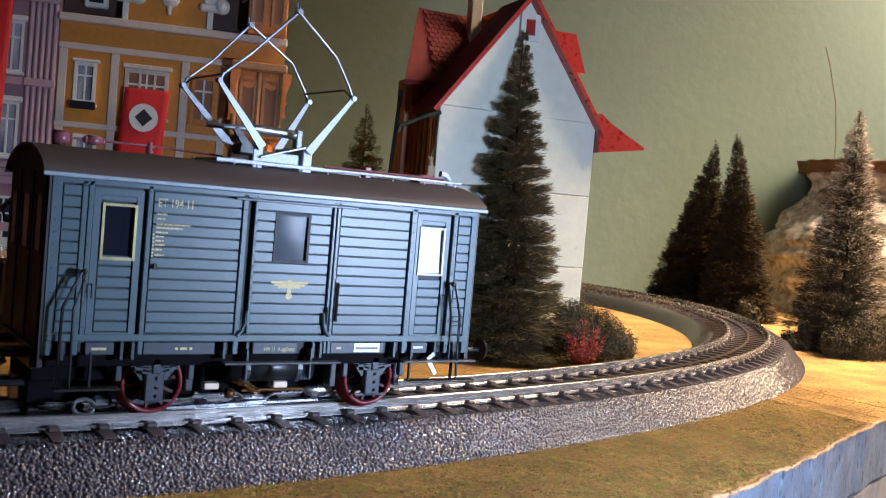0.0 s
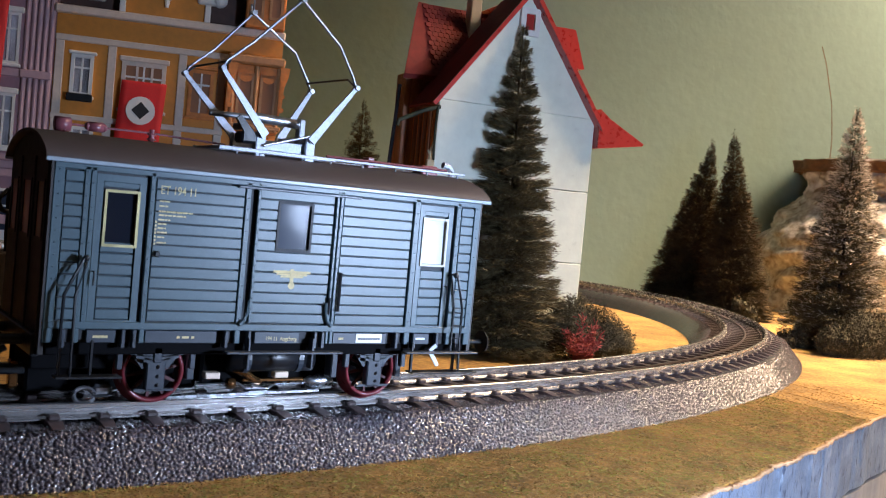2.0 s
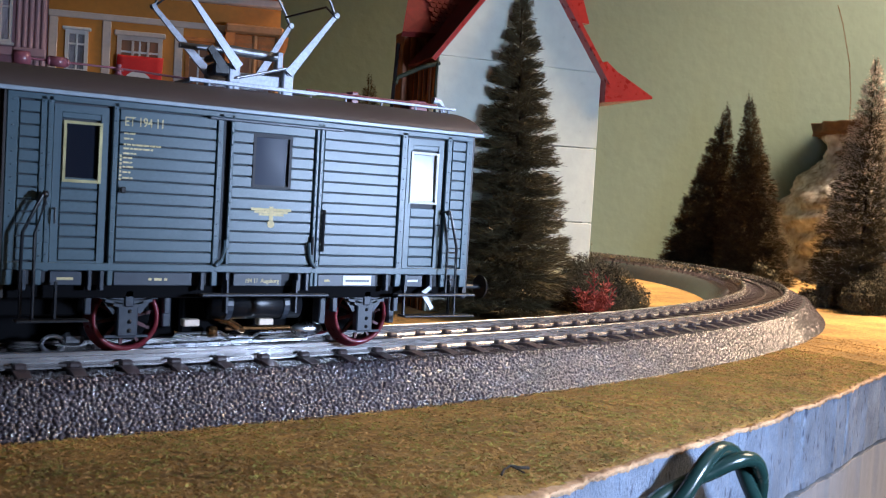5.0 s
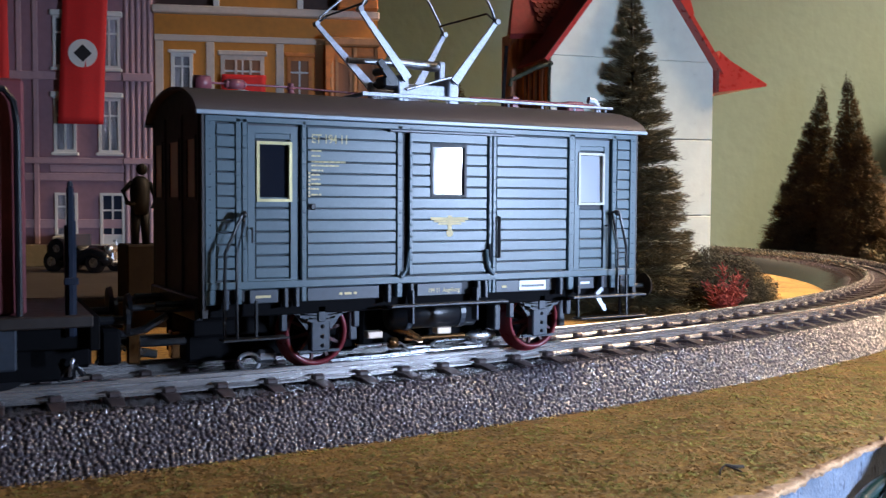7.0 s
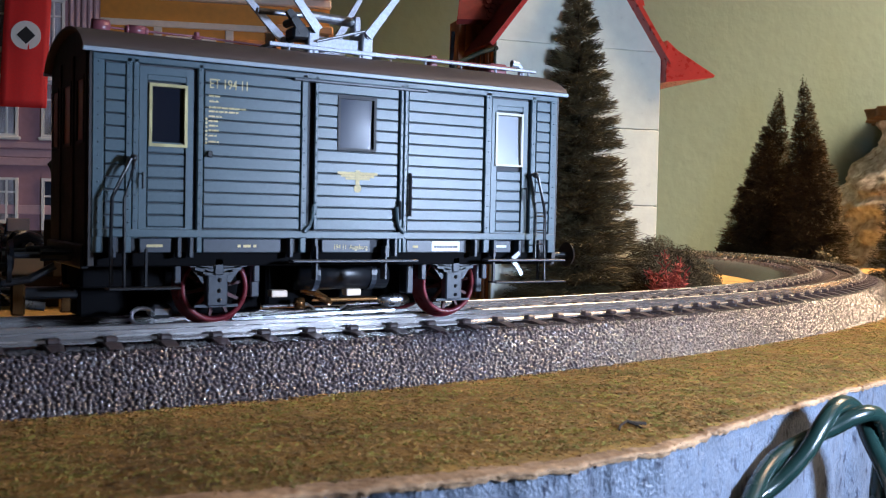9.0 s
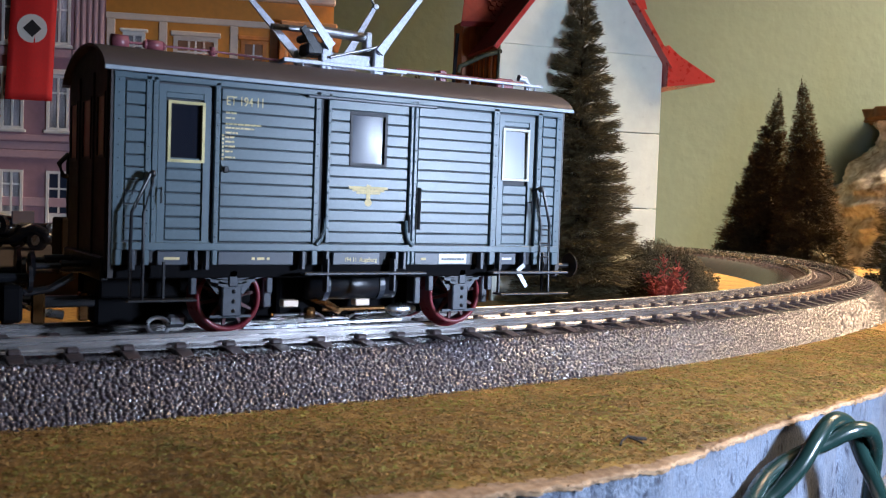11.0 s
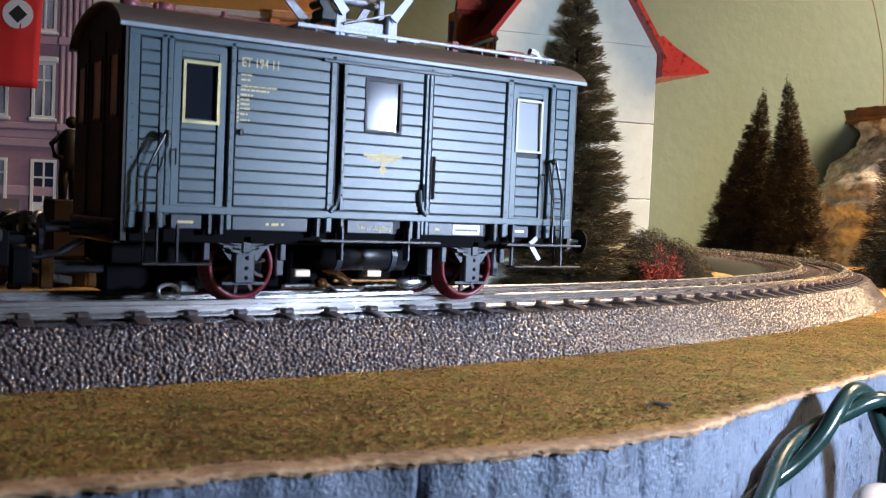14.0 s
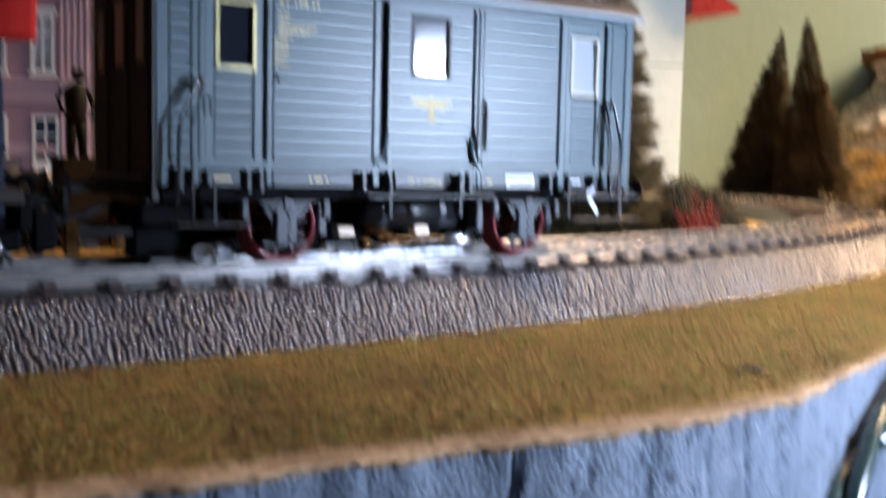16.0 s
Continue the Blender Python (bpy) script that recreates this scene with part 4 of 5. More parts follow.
for z, w in ((4.545, 0.17), (4.465, 0.15), (4.375, 0.58), (4.315, 0.46), (4.24, 0.20), (4.17, 0.16), (4.10, 0.14), (4.03, 0.19), (3.95, 0.12), (3.86, 0.16)):
    x = 0.885
    while x < 0.885 + w - 0.02:
        k = min(rng.uniform(0.035, 0.11), 0.885 + w - x)
        part("print_bar", box(B(), x, x + k, -0.004, 0.004, z - 0.013, z + 0.013), YELLOW_PRINT, car)
        x += k + 0.014
for z in np.arange(3.82, 4.2, 0.06):
    part("print_bar", box(B(), 0.835, 0.865, -0.004, 0.004, z, z + 0.035), YELLOW_PRINT, car)
lettering("194 11", 2.96, 2.245, 0.105, YELLOW_PRINT, car, wide=0.22)
lettering("Augsburg", 3.24, 2.245, 0.105, YELLOW_PRINT, car, wide=0.33)
for x, w in ((-0.02, 0.24), (1.36, 0.05), (1.45, 0.12), (1.61, 0.05), (4.42, 0.1)):
    part("print_bar", box(B(), x, x + w, -0.004, 0.003, 2.27, 2.31), YELLOW_PRINT, car)
plate = part("number_board", box(B(), 4.78, 5.34, -0.012, 0.004, 2.215, 2.385), WHITE_PRINT, car, "small white label")
for i in range(9):
    part("print_bar", box(B(), 4.83 + 0.053 * i, 4.87 + 0.053 * i, -0.017, -0.010, 2.27, 2.31), SPRING, plate)
bm = B()
box(bm, 6.06, 6.32, -0.005, 0.003, 2.28, 2.32)
part("lettering", bm, WHITE_PRINT, car)
# plain winged device in yellow
device = part("device", box(B(), 3.335, 3.405, -0.005, 0.003, 3.28, 3.53), YELLOW_PRINT, car, "plain yellow winged device")
for d in (-1, 1):
    for z0, z1, w in ((3.455, 3.50, 0.36), (3.415, 3.452, 0.30), (3.375, 3.412, 0.22)):
        a, b = sorted((3.37 + d * 0.036, 3.37 + d * w))
        part("stripe", box(B(), a, b, -0.004, 0.003, z0, z1), YELLOW_PRINT, device)
bm = B()
bmesh.ops.create_circle(bm, cap_ends=True, segments=20, radius=0.065, matrix=Matrix.Translation((3.37, -0.006, 3.235)) @ Matrix.Rotation(radians(90), 4, "X"))
part("disc", bm, YELLOW_PRINT, device)


# ---- the street behind the track ----
def town(x0, x1, v0, v1, z0, z1, bev=0.0):
    return turned(box(B(), x0, x1, v0, v1, z0, z1, bev), TURN)


solo("pavement", town(-30, 11, -15, 9, -0.3, 0.9, 0.05), STREET, "raised dark street in front of the town houses", "street", "structure")


def town_window(house, s0, s1, z0, z1, trim, w=0.14, sash=True, lintel=0.0, sill=True, v=0.0, flat=False):
    """A window: moulded surround, sash bars, curtains behind a pane."""
    win = part("window", turned(frame_ring(B(), s0, s1, z0, z1, w, v - 0.12, v + 0.1), TURN), trim, house)
    part("curtain", town(s0 + w, s1 - w, v - 0.005, v + 0.05, z0 + w, z1 - w), CURTAIN, win)
    part("pane", town(s0 + w, s1 - w, v - 0.03, v - 0.022, z0 + w, z1 - w), PANE_CLEAR if not flat else PANE_AMBER, win).visible_shadow = False
    if sash:
        m = (s0 + s1) / 2
        bm = box(B(), m - 0.04, m + 0.04, v - 0.08, v, z0 + w, z1 - w)
        zz = z0 + (z1 - z0) * 0.68
        box(bm, s0 + w, s1 - w, v - 0.08, v, zz - 0.04, zz + 0.04)
        part("sash_bar", turned(bm, TURN), WHITE_TRIM, win)
    if sill:
        part("sill", town(s0 - 0.1, s1 + 0.1, v - 0.22, v + 0.05, z0 - 0.14, z0 - 0.002, 0.03), trim, win)
    if lintel:
        part("lintel", town(s0 - 0.12, s1 + 0.12, v - 0.22, v + 0.05, z1 + 0.002, z1 + lintel, 0.04), trim, win)
    return win


# mauve town house
mauve = thing("town_house", TURN @ Vector((-5, 3, 0.9)), "mauve model town house with white windows and pale bands", "house")
part("wall", town(-14, -0.02, 0, 8, 0.9, 17), PURPLE, mauve)
part("plinth", town(-14, -1.3, -0.16, -0.002, 0.9, 1.85, 0.03), PLINTH, mauve, "cream plinth")
for z0, z1, d in ((4.62, 4.95, 0.10), (5.35, 5.62, 0.16), (8.95, 9.30, 0.16), (12.6, 13.0, 0.2), (2.55, 2.95, 0.07)):
    part("band", town(-14, -1.32, -d, -0.002, z0, z1, 0.03), PURPLE_TRIM, mauve)
for z0, z1 in ((5.35, 5.62), (8.95, 9.30), (12.6, 13.0)):
    part("band", town(-1.31, -0.02, -0.30, -0.05, z0, z1, 0.03), PURPLE_TRIM, mauve)
for i in range(5):
    x = -1.26 + 0.25 * i
    part("fluted_strip", turned(bar(B(), (x + 0.1, -0.05, 0.9), (x + 0.1, -0.05, 17), 0.11, n=10), TURN), PURPLE_TRIM, mauve)
for x in (-5.72, -5.05, -10.0, -9.4):
    part("pilaster", town(x, x + 0.22, -0.13, -0.002, 1.86, 17, 0.03), PURPLE_TRIM, mauve)
for x in (-8.3, -7.1, -4.2, -2.35):
    for z0, z1 in ((5.85, 8.2), (9.5, 11.7), (13.3, 15.4)):
        town_window(mauve, x, x + 0.92, z0, z1, WHITE_TRIM, 0.11, lintel=0.25)
    if x != -2.35:
        town_window(mauve, x, x + 0.94, 2.2, 4.1, WHITE_TRIM, 0.11)
for x in (-8.6, -4.4):
    part("panel", town(x, x + 3.1, -0.07, -0.002, 4.98, 5.30, 0.03), PURPLE_TRIM, mauve)
door = part("door", turned(frame_ring(B(), -2.32, -1.28, 1.0, 4.1, 0.12, -0.12, 0.1), TURN), WHITE_TRIM, mauve, "white glazed house door")
part("pane", town(-2.2, -1.4, -0.02, 0.02, 2.3, 3.98), PANE_SMOKE, door)
part("door_leaf", town(-2.2, -1.4, -0.05, 0.02, 1.0, 2.28), WHITE_TRIM, door)
bm = box(B(), -1.84, -1.76, -0.06, 0, 2.3, 3.98)
box(bm, -2.2, -1.4, -0.06, 0, 3.3, 3.38)
part("sash_bar", turned(bm, TURN), WHITE_TRIM, door)

# ochre town house
ochre = thing("town_house", TURN @ Vector((5, 3, 0.9)), "ochre model town house with cream trim and an oriel bay", "house")
part("wall", town(0, 9.8, 0, 8, 0.9, 12.0), OCHRE, ochre)
part("cornice", town(-0.05, 9.85, -0.40, 0.1, 11.95, 12.30, 0.06), OCHRE_TRIM, ochre)
part("band", town(0.0, 7.4, -0.10, -0.002, 10.78, 11.06, 0.03), OCHRE_TRIM, ochre)
part("band", town(0.0, 7.4, -0.12, -0.002, 7.35, 7.6, 0.03), OCHRE_TRIM, ochre)
for x in (0.04, 2.22, 5.25, 7.0):
    part("pilaster", town(x, x + 0.36, -0.10, -0.002, 0.95, 10.776, 0.03), OCHRE_TRIM, ochre)
w = town_window(ochre, 0.72, 1.66, 8.45, 10.25, WHITE_TRIM, 0.15, lintel=0.14)
part("flower_box", town(0.66, 1.72, -0.42, -0.15, 8.18, 8.52, 0.04), BLACK, w, "dark flower box")
for x in (0.85, 3.3):
    town_window(ochre, x, x + 1.0, 5.0, 7.1, WHITE_TRIM, 0.15)
town_window(ochre, 2.85, 4.75, 8.1, 10.2, OCHRE_TRIM, 0.18, lintel=0.22, flat=True)
town_window(ochre, 5.75, 6.85, 8.1, 10.2, SANDSTONE, 0.16, lintel=0.2, flat=True)
for x in (3.46, 4.10):
    part("mullion", town(x, x + 0.1, -0.14, 0, 8.28, 10.0), OCHRE_TRIM, ochre)
# oriel bay on the corner
bay = part("oriel_bay", town(7.6, 9.78, -1.0, 0.0, 7.6, 10.6, 0.05), SANDSTONE, ochre, "orange sandstone oriel bay")
part("bay_cornice", town(7.4, 9.9, -1.25, 0, 10.6, 11.0, 0.08), BAY_TRIM, bay)
part("bay_foot", town(7.9, 9.5, -0.7, 0, 6.9, 7.6, 0.2), SANDSTONE, bay)
for x in (7.85, 8.85):
    part("bay_window", turned(frame_ring(B(), x, x + 0.75, 8.0, 10.2, 0.13, -1.10, -0.98), TURN), BAY_TRIM, bay)
    part("pane", town(x + 0.12, x + 0.63, -1.02, -1.004, 8.12, 10.08), PANE_AMBER, bay)
for x in (7.66, 8.68, 9.66):
    part("bay_column", turned(bar(B(), (x, -1.05, 7.7), (x, -1.05, 10.55), 0.11, n=10), TURN), BAY_TRIM, bay)
for x in (7.5, 9.78):
    c = part("corbel", turned(prism(B(), [(x - 0.08, 10.6), (x + 0.34, 10.6), (x + 0.30, 10.2), (x + 0.14, 9.7), (x + 0.10, 8.9), (x - 0.02, 8.3), (x - 0.08, 8.3)], -1.22, -0.92), TURN), SANDSTONE, bay, "carved sandstone corbel")
    for z in (8.7, 9.3, 9.9):
        part("scroll", turned(bar(B(), (x + 0.08, -1.26, z), (x + 0.08, -0.9, z), 0.11, n=12), TURN), SANDSTONE, bay)
for x in (8.22, 9.22):
    part("arch", turned(bar(B(), (x, -1.10, 10.14), (x, -0.96, 10.14), 0.33, n=20), TURN), SANDSTONE, bay)
part("bay_sill", town(7.5, 9.9, -1.16, -0.1, 7.72, 7.95, 0.05), BAY_TRIM, bay)
upper = part("corner_turret", town(8.0, 9.75, -0.8, 0.8, 12.31, 15.5, 0.05), SANDSTONE, ochre)
for x in (8.15, 9.0):
    part("turret_window", turned(frame_ring(B(), x, x + 0.62, 12.7, 14.6, 0.12, -0.9, -0.79), TURN), BAY_TRIM, upper)
    part("pane", town(x + 0.1, x + 0.52, -0.83, -0.806, 12.8, 14.5), PANE_AMBER, upper)
# roof with a stepped centre gable between white scrolls
part("roof", turned(prism(B(), [(0, 12.3), (9.8, 12.3), (9.4, 16.5), (0.4, 16.5)], 0.5, 7.5), TURN), DARK_ROOF, ochre, "dark slate roof")
part("centre_gable", town(2.6, 6.4, -0.08, 0.7, 12.3, 15.5), OCHRE, ochre)
for x in (2.55, 6.2):
    part("pilaster", town(x, x + 0.26, -0.22, 0.0, 12.3, 13.1, 0.03), WHITE_TRIM, ochre)
    bm = box(B(), x - 0.35, x + 0.6, -0.35, 0.05, 13.1, 13.45, 0.08)
    box(bm, x - 0.2, x + 0.45, -0.28, 0.05, 13.45, 13.75, 0.08)
    bmesh.ops.create_uvsphere(bm, u_segments=14, v_segments=8, radius=0.36, matrix=Matrix.Translation((x + 0.62, -0.15, 13.4)))
    part("scroll", turned(bm, TURN), WHITE_TRIM, ochre, "white moulded scroll")
bm = bmesh.new()
bmesh.ops.create_uvsphere(bm, u_segments=16, v_segments=8, radius=0.42, matrix=Matrix.Translation((4.55, -0.1, 13.5)))
bar(bm, (4.55, -0.2, 12.75), (4.55, -0.2, 13.2), 0.08, 0.14)
part("medallion", turned(bm, TURN), WHITE_TRIM, ochre)
part("dormer", town(0.9, 1.9, 0.2, 0.6, 12.75, 14.2, 0.05), WHITE_TRIM, ochre)
part("pane", town(1.1, 1.7, 0.17, 0.205, 12.95, 14.0), PANE_DARK, ochre)


def banner(s_top, s_low, width, z0, z1, cz, v, emblem_r):
    """A hanging cloth banner, gently waved, with a white disc and a plain dark square on it."""
    nz, nx = 26, 8
    g = np.zeros((nz, nx, 3))
    for i in range(nz):
        q = i / (nz - 1)
        for j in range(nx):
            a = j / (nx - 1)
            g[i, j] = (s_top + (s_low - s_top) * q + width * a, v + 0.05 * math.sin(5 * q + 2 * a) + 0.02 * math.sin(9 * a), z1 + (z0 - z1) * q)
    bm = from_grid(g)
    bmesh.ops.solidify(bm, geom=bm.faces[:], thickness=0.025)
    top = TURN @ Vector((s_top, v, z0))
    th = thing("banner", top, "long red cloth banner with a white disc hanging on a facade", "banner", "banners on the town houses")
    part("cloth", turned(bm, TURN), BANNER_RED, th, smooth=True)
    c = s_top + (s_low - s_top) * ((z1 - cz) / (z1 - z0)) + width / 2
    m = Matrix.Translation((c, v - 0.085, cz)) @ Matrix.Rotation(radians(90), 4, "X")
    bm = bmesh.new()
    bmesh.ops.create_cone(bm, cap_ends=True, segments=36, radius1=emblem_r, radius2=emblem_r, depth=0.012, matrix=m)
    disc = part("disc", turned(bm, TURN), BANNER_WHITE, th)
    r = emblem_r * 0.44
    bm = box(B(), -r, r, -r, r, -0.004, 0.012)
    turned(bm, Matrix.Translation((c, v - 0.096, cz)) @ Matrix.Rotation(radians(90), 4, "X") @ Matrix.Rotation(radians(45), 4, "Z"))
    part("mark", turned(bm, TURN), BANNER_BLACK, disc, "plain black square")


banner(-3.62, -3.94, 1.86, 7.05, 15.0, 10.06, -0.45, 0.60)
banner(-8.05, -8.0, 2.1, 8.4, 15.0, 10.3, -0.45, 0.66)
banner(2.92, 2.70, 1.92, 5.6, 9.33, 8.05, -0.45, 0.62)

# statue on a block, and the old black motor car
solo("pedestal", box(B(), 1.0, 2.7, 14.4, 15.8, 0.9, 2.5, 0.05), PEDESTAL, "low brown block under the statue, darkened as if shaded", "pedestal")
bm = bmesh.new()
for d in (-0.14, 0.16):
    tube(bm, [(1.0 + d, 15.0, 2.25), (1.0 + d * 0.95, 15.0, 2.75), (1.0 + d * 0.7, 15.0, 3.25)], lambda q: 0.11 + 0.05 * q)
tube(bm, [(1.0, 15.0, 3.1), (1.0, 15.0, 3.4), (1.0, 15.0, 3.8), (1.02, 15.0, 4.12), (1.03, 15.0, 4.22)], lambda q: 0.22 + 0.1 * math.sin(q * 3) - 0.12 * q * q, n=10)
bmesh.ops.create_uvsphere(bm, u_segments=12, v_segments=8, radius=0.17, matrix=Matrix.Translation((1.06, 15.0, 4.42)))
tube(bm, [(0.78, 15.0, 4.05), (0.52, 14.95, 3.78), (0.60, 14.85, 3.45), (0.82, 14.85, 3.4)], 0.075)
tube(bm, [(1.26, 15.0, 4.05), (1.42, 15.0, 3.7), (1.36, 14.9, 3.3)], 0.075)
turned(bm, Matrix.Translation((0.5, 0, 0.25)))
solo("statue", bm, STATUE, "small standing statue with one bent arm, darkened as if shaded", "statue", smooth=True)


def motor_car():
    m = Matrix.Translation((2.69, 27.0, 0.9)) @ Matrix.Rotation(radians(-50), 4, "Z")
    th = thing("motor_car", m.translation, "black vintage model motor car with chrome headlamps", "car")

    def p(name, bm, mat, label="", smooth=False, parent=None):
        return part(name, turned(bm, m), mat, parent or th, label, smooth)
    p("body", box(B(), -2.5, -1.2, -0.75, 0.75, 0.35, 1.28, 0.26), AUTO_BLACK, smooth=True)
    p("bonnet", box(B(), -1.3, 0.55, -0.42, 0.42, 0.4, 1.05, 0.18), AUTO_BLACK, smooth=True)
    p("radiator", box(B(), 0.5, 0.64, -0.3, 0.3, 0.42, 1.1, 0.05), CHROME)
    for y in (-0.62, 0.62):
        bm = tube(B(), [(-1.6, y, 0.35), (-1.0, y, 0.45), (-0.55, y, 0.72), (0.0, y, 0.82), (0.45, y, 0.66), (0.7, y, 0.4)], 0.22, n=10)
        p("mudguard", bm, AUTO_BLACK, smooth=True)
        bm = B()
        bmesh.ops.create_uvsphere(bm, u_segments=14, v_segments=8, radius=0.2, matrix=Matrix.Translation((0.52, y * 0.62, 0.92)))
        p("headlamp", bm, CHROME, "round chrome headlamp", True)
        for x in (0.05, -2.05):
            wh = p("wheel", bar(B(), (x, y - 0.1, 0.4), (x, y + 0.1, 0.4), 0.42, n=24), AUTO_BLACK)
            p("rim", bar(B(), (x, y - 0.12, 0.4), (x, y + 0.12, 0.4), 0.2, n=16), CHROME, parent=wh)
    bm = bar(B(), (0.56, 0, 1.08), (0.56, 0, 1.26), 0.05, 0.03, n=10)
    bar(bm, (0.44, 0, 1.24), (0.62, 0, 1.32), 0.03, 0.015, n=8)
    p("radiator_cap", bm, CHROME, "small chrome radiator mascot")
    bm = bar(B(), (-1.55, -0.98, 0.95), (-1.55, -0.80, 0.95), 0.40, n=24)
    spare = p("spare_wheel", bm, AUTO_BLACK)
    p("rim", bar(B(), (-1.55, -1.0, 0.95), (-1.55, -0.9, 0.95), 0.16, n=16), CHROME, parent=spare)
    p("bumper", bar(B(), (0.95, -0.7, 0.45), (0.95, 0.7, 0.45), 0.05), CHROME)
    p("windscreen", box(B(), -1.25, -1.18, -0.6, 0.6, 1.0, 1.5), PANE_SMOKE)


motor_car()

# ---- the flat wagon coupled behind the railcar ----
wag = thing("stake_wagon", (-8, 1.3, 1.05), "dark flat wagon with blue steel stakes and a red load", "wagon")
WM = Matrix.Translation((-1.78, 1.5, 0)) @ Matrix.Rotation(radians(-4), 4, "Z")


def wpart(name, bm, mat, label=""):
    return part(name, turned(bm, WM), mat, wag, label)


wpart("deck", box(B(), -11, -0.5, -1.45, 1.45, 1.95, 2.12, 0.02), BROWN_SHADED, "dark plank deck")
# Matt black on near solebar, headstock and brake gear stands in for shade.
wpart("solebar", box(B(), -11, -0.5, -1.2, -1.05, 1.62, 1.95, 0.02), MATT)
wpart("solebar", box(B(), -11, -0.5, 1.05, 1.2, 1.62, 1.95, 0.02), BLACK)
wpart("headstock", box(B(), -0.55, -0.4, -1.35, 1.35, 1.6, 2.1, 0.02), MATT)
wpart("bogie", box(B(), -11, -0.7, -0.95, 0.95, 1.12, 1.66, 0.04), MATT)
wpart("load", box(B(), -10.5, -1.36, -1.08, 1.2, 2.12, 5.45, 0.04), WAGON_RED, "oxide red load")
wpart("handrail", tube(B(), [(-1.85, -1.2, 5.30), (-1.62, -1.2, 5.28), (-1.50, -1.2, 5.12), (-1.46, -1.2, 4.8), (-1.46, -1.2, 2.1)], 0.05), BLACK, "dark bent handrail")
for x in (-0.78, -4.3, -7.3):
    for y in (-1.2, 1.3) if x < -1 else (-1.2,):
        tall = x < -1
        top = 5.2 if tall else 3.95
        bm = box(B(), x - 0.05, x + 0.05, y - 0.10, y + 0.0, 1.8, top, 0.025)
        box(bm, x - 0.04, x + 0.08, y - 0.02, y + 0.06, 1.8, top - 0.48, 0.02)
        box(bm, x - 0.08, x - 0.045, y - 0.04, y + 0.06, 1.8, top - 0.55, 0.012)
        bar(bm, (x, y - 0.05, top), (x, y - 0.05, top + 0.07), 0.05, 0.03)
        st = wpart("stake", bm, STAKE_BLUE, "dark blue steel stake")
        for z in (2.0, 2.55):
            part("strap", turned(box(B(), x - 0.10, x + 0.10, y - 0.125, y - 0.101, z, z + 0.10, 0.01), WM), STAKE_BLUE, st)
rng = random.Random(21)
for k in range(9):
    a = Vector((rng.uniform(-1.5, -0.35), rng.uniform(-1.0, -0.5), rng.uniform(1.12, 1.35)))
    b = a + Vector((rng.uniform(-0.25, 0.35), rng.uniform(-0.1, 0.1), rng.uniform(0.02, 0.28)))
    wpart("coupling_rod", tube(B(), [a, (a + b) / 2 + Vector((0, -0.05, 0.07)), b], rng.uniform(0.02, 0.045)), (CHROME, COPPER, BLACK)[k % 3])
for x in (-1.2, -0.62, -0.2):
    wpart("brake_gear", box(B(), x - 0.16, x + 0.14, -0.95, -0.7, 1.3, 1.85, 0.05), MATT)
for y in (-0.72, 0.72):
    bm = bar(B(), (-0.42, y, 1.95), (0.05, y, 1.95), 0.07)
    bar(bm, (0.02, y, 1.95), (0.08, y, 1.95), 0.23, n=18)
    wpart("buffer", bm, BLACK)
for x in (-1.7, -8.5):
    for y in (-0.86, 0.86):
        wpart("wheel", bar(B(), (x, y - 0.08, 1.5), (x, y + 0.08, 1.5), 0.47, n=28), BLACK)
    wpart("axle_guard", box(B(), x - 0.2, x + 0.2, -1.25, -1.1, 1.35, 1.95, 0.03), SPRING)
wpart("coupling", tube(B(), [(-0.4, 0, 1.6), (0.0, 0, 1.5), (0.3, 0, 1.35), (0.6, 0.0, 1.3)], 0.07), CHROME, "shiny hook coupling")
wpart("coupling", box(B(), 0.1, 0.3, -0.35, -0.15, 1.2, 1.75, 0.03), COPPER, "copper coupling tab")
wpart("coupling", box(B(), -0.3, -0.1, 0.1, 0.3, 1.15, 1.6, 0.03), COPPER)
wpart("brake_hose", tube(B(), [(-0.4, -0.4, 1.9), (0.0, -0.45, 1.7), (0.35, -0.4, 1.75), (0.7, -0.35, 1.95)], 0.06), BLACK)

# ---- the grey house with the red roof ----
AH = radians(-12.31)
HM = Matrix.Translation((14.86, 13.44, 0)) @ Matrix.Rotation(AH, 4, "Z")
house = thing("house", HM @ Vector((3.1, 4, 0)), "pale grey plastic model house with a glossy red roof", "house")


def hpart(name, bm, mat, label="", parent=None, smooth=False):
    return part(name, turned(bm, HM), mat, parent or house, label, smooth)


AP = (3.08, 12.98)
for z0, z1 in ((0.0, 3.33), (3.36, 6.03), (6.06, 8.803)):
    hpart("wall_panel", box(B(), 0, 6.28, 0, 0.25, z0, z1, 0.025), HOUSE_WALL)
hpart("gable", prism(B(), [(0, 8.81), (6.28, 8.81), (6.28, 8.95), AP, (0, 8.85)], 0, 0.25), HOUSE_WALL)
hpart("wall_panel", box(B(), 0.02, 0.25, 0.26, 2.6, 0, 8.8), WOOD_WALL)
for i in range(9):
    hpart("board", box(B(), -0.03 - 0.05 * (i % 2), 0.0, 0.28 + 0.26 * i, 0.48 + 0.26 * i, 0.0, 8.5, 0.02), WOOD_WALL if i % 2 else SANDSTONE)
hpart("wall_panel", box(B(), 6.03, 6.28, 0.26, 6.0, 0, 8.9), HOUSE_WALL)
hpart("wall_panel", prism(B(), [(1.5, 0), (6.02, 0), (6.02, 8.95), AP, (1.5, 10.4)], 5.8, 6.0), HOUSE_WALL)
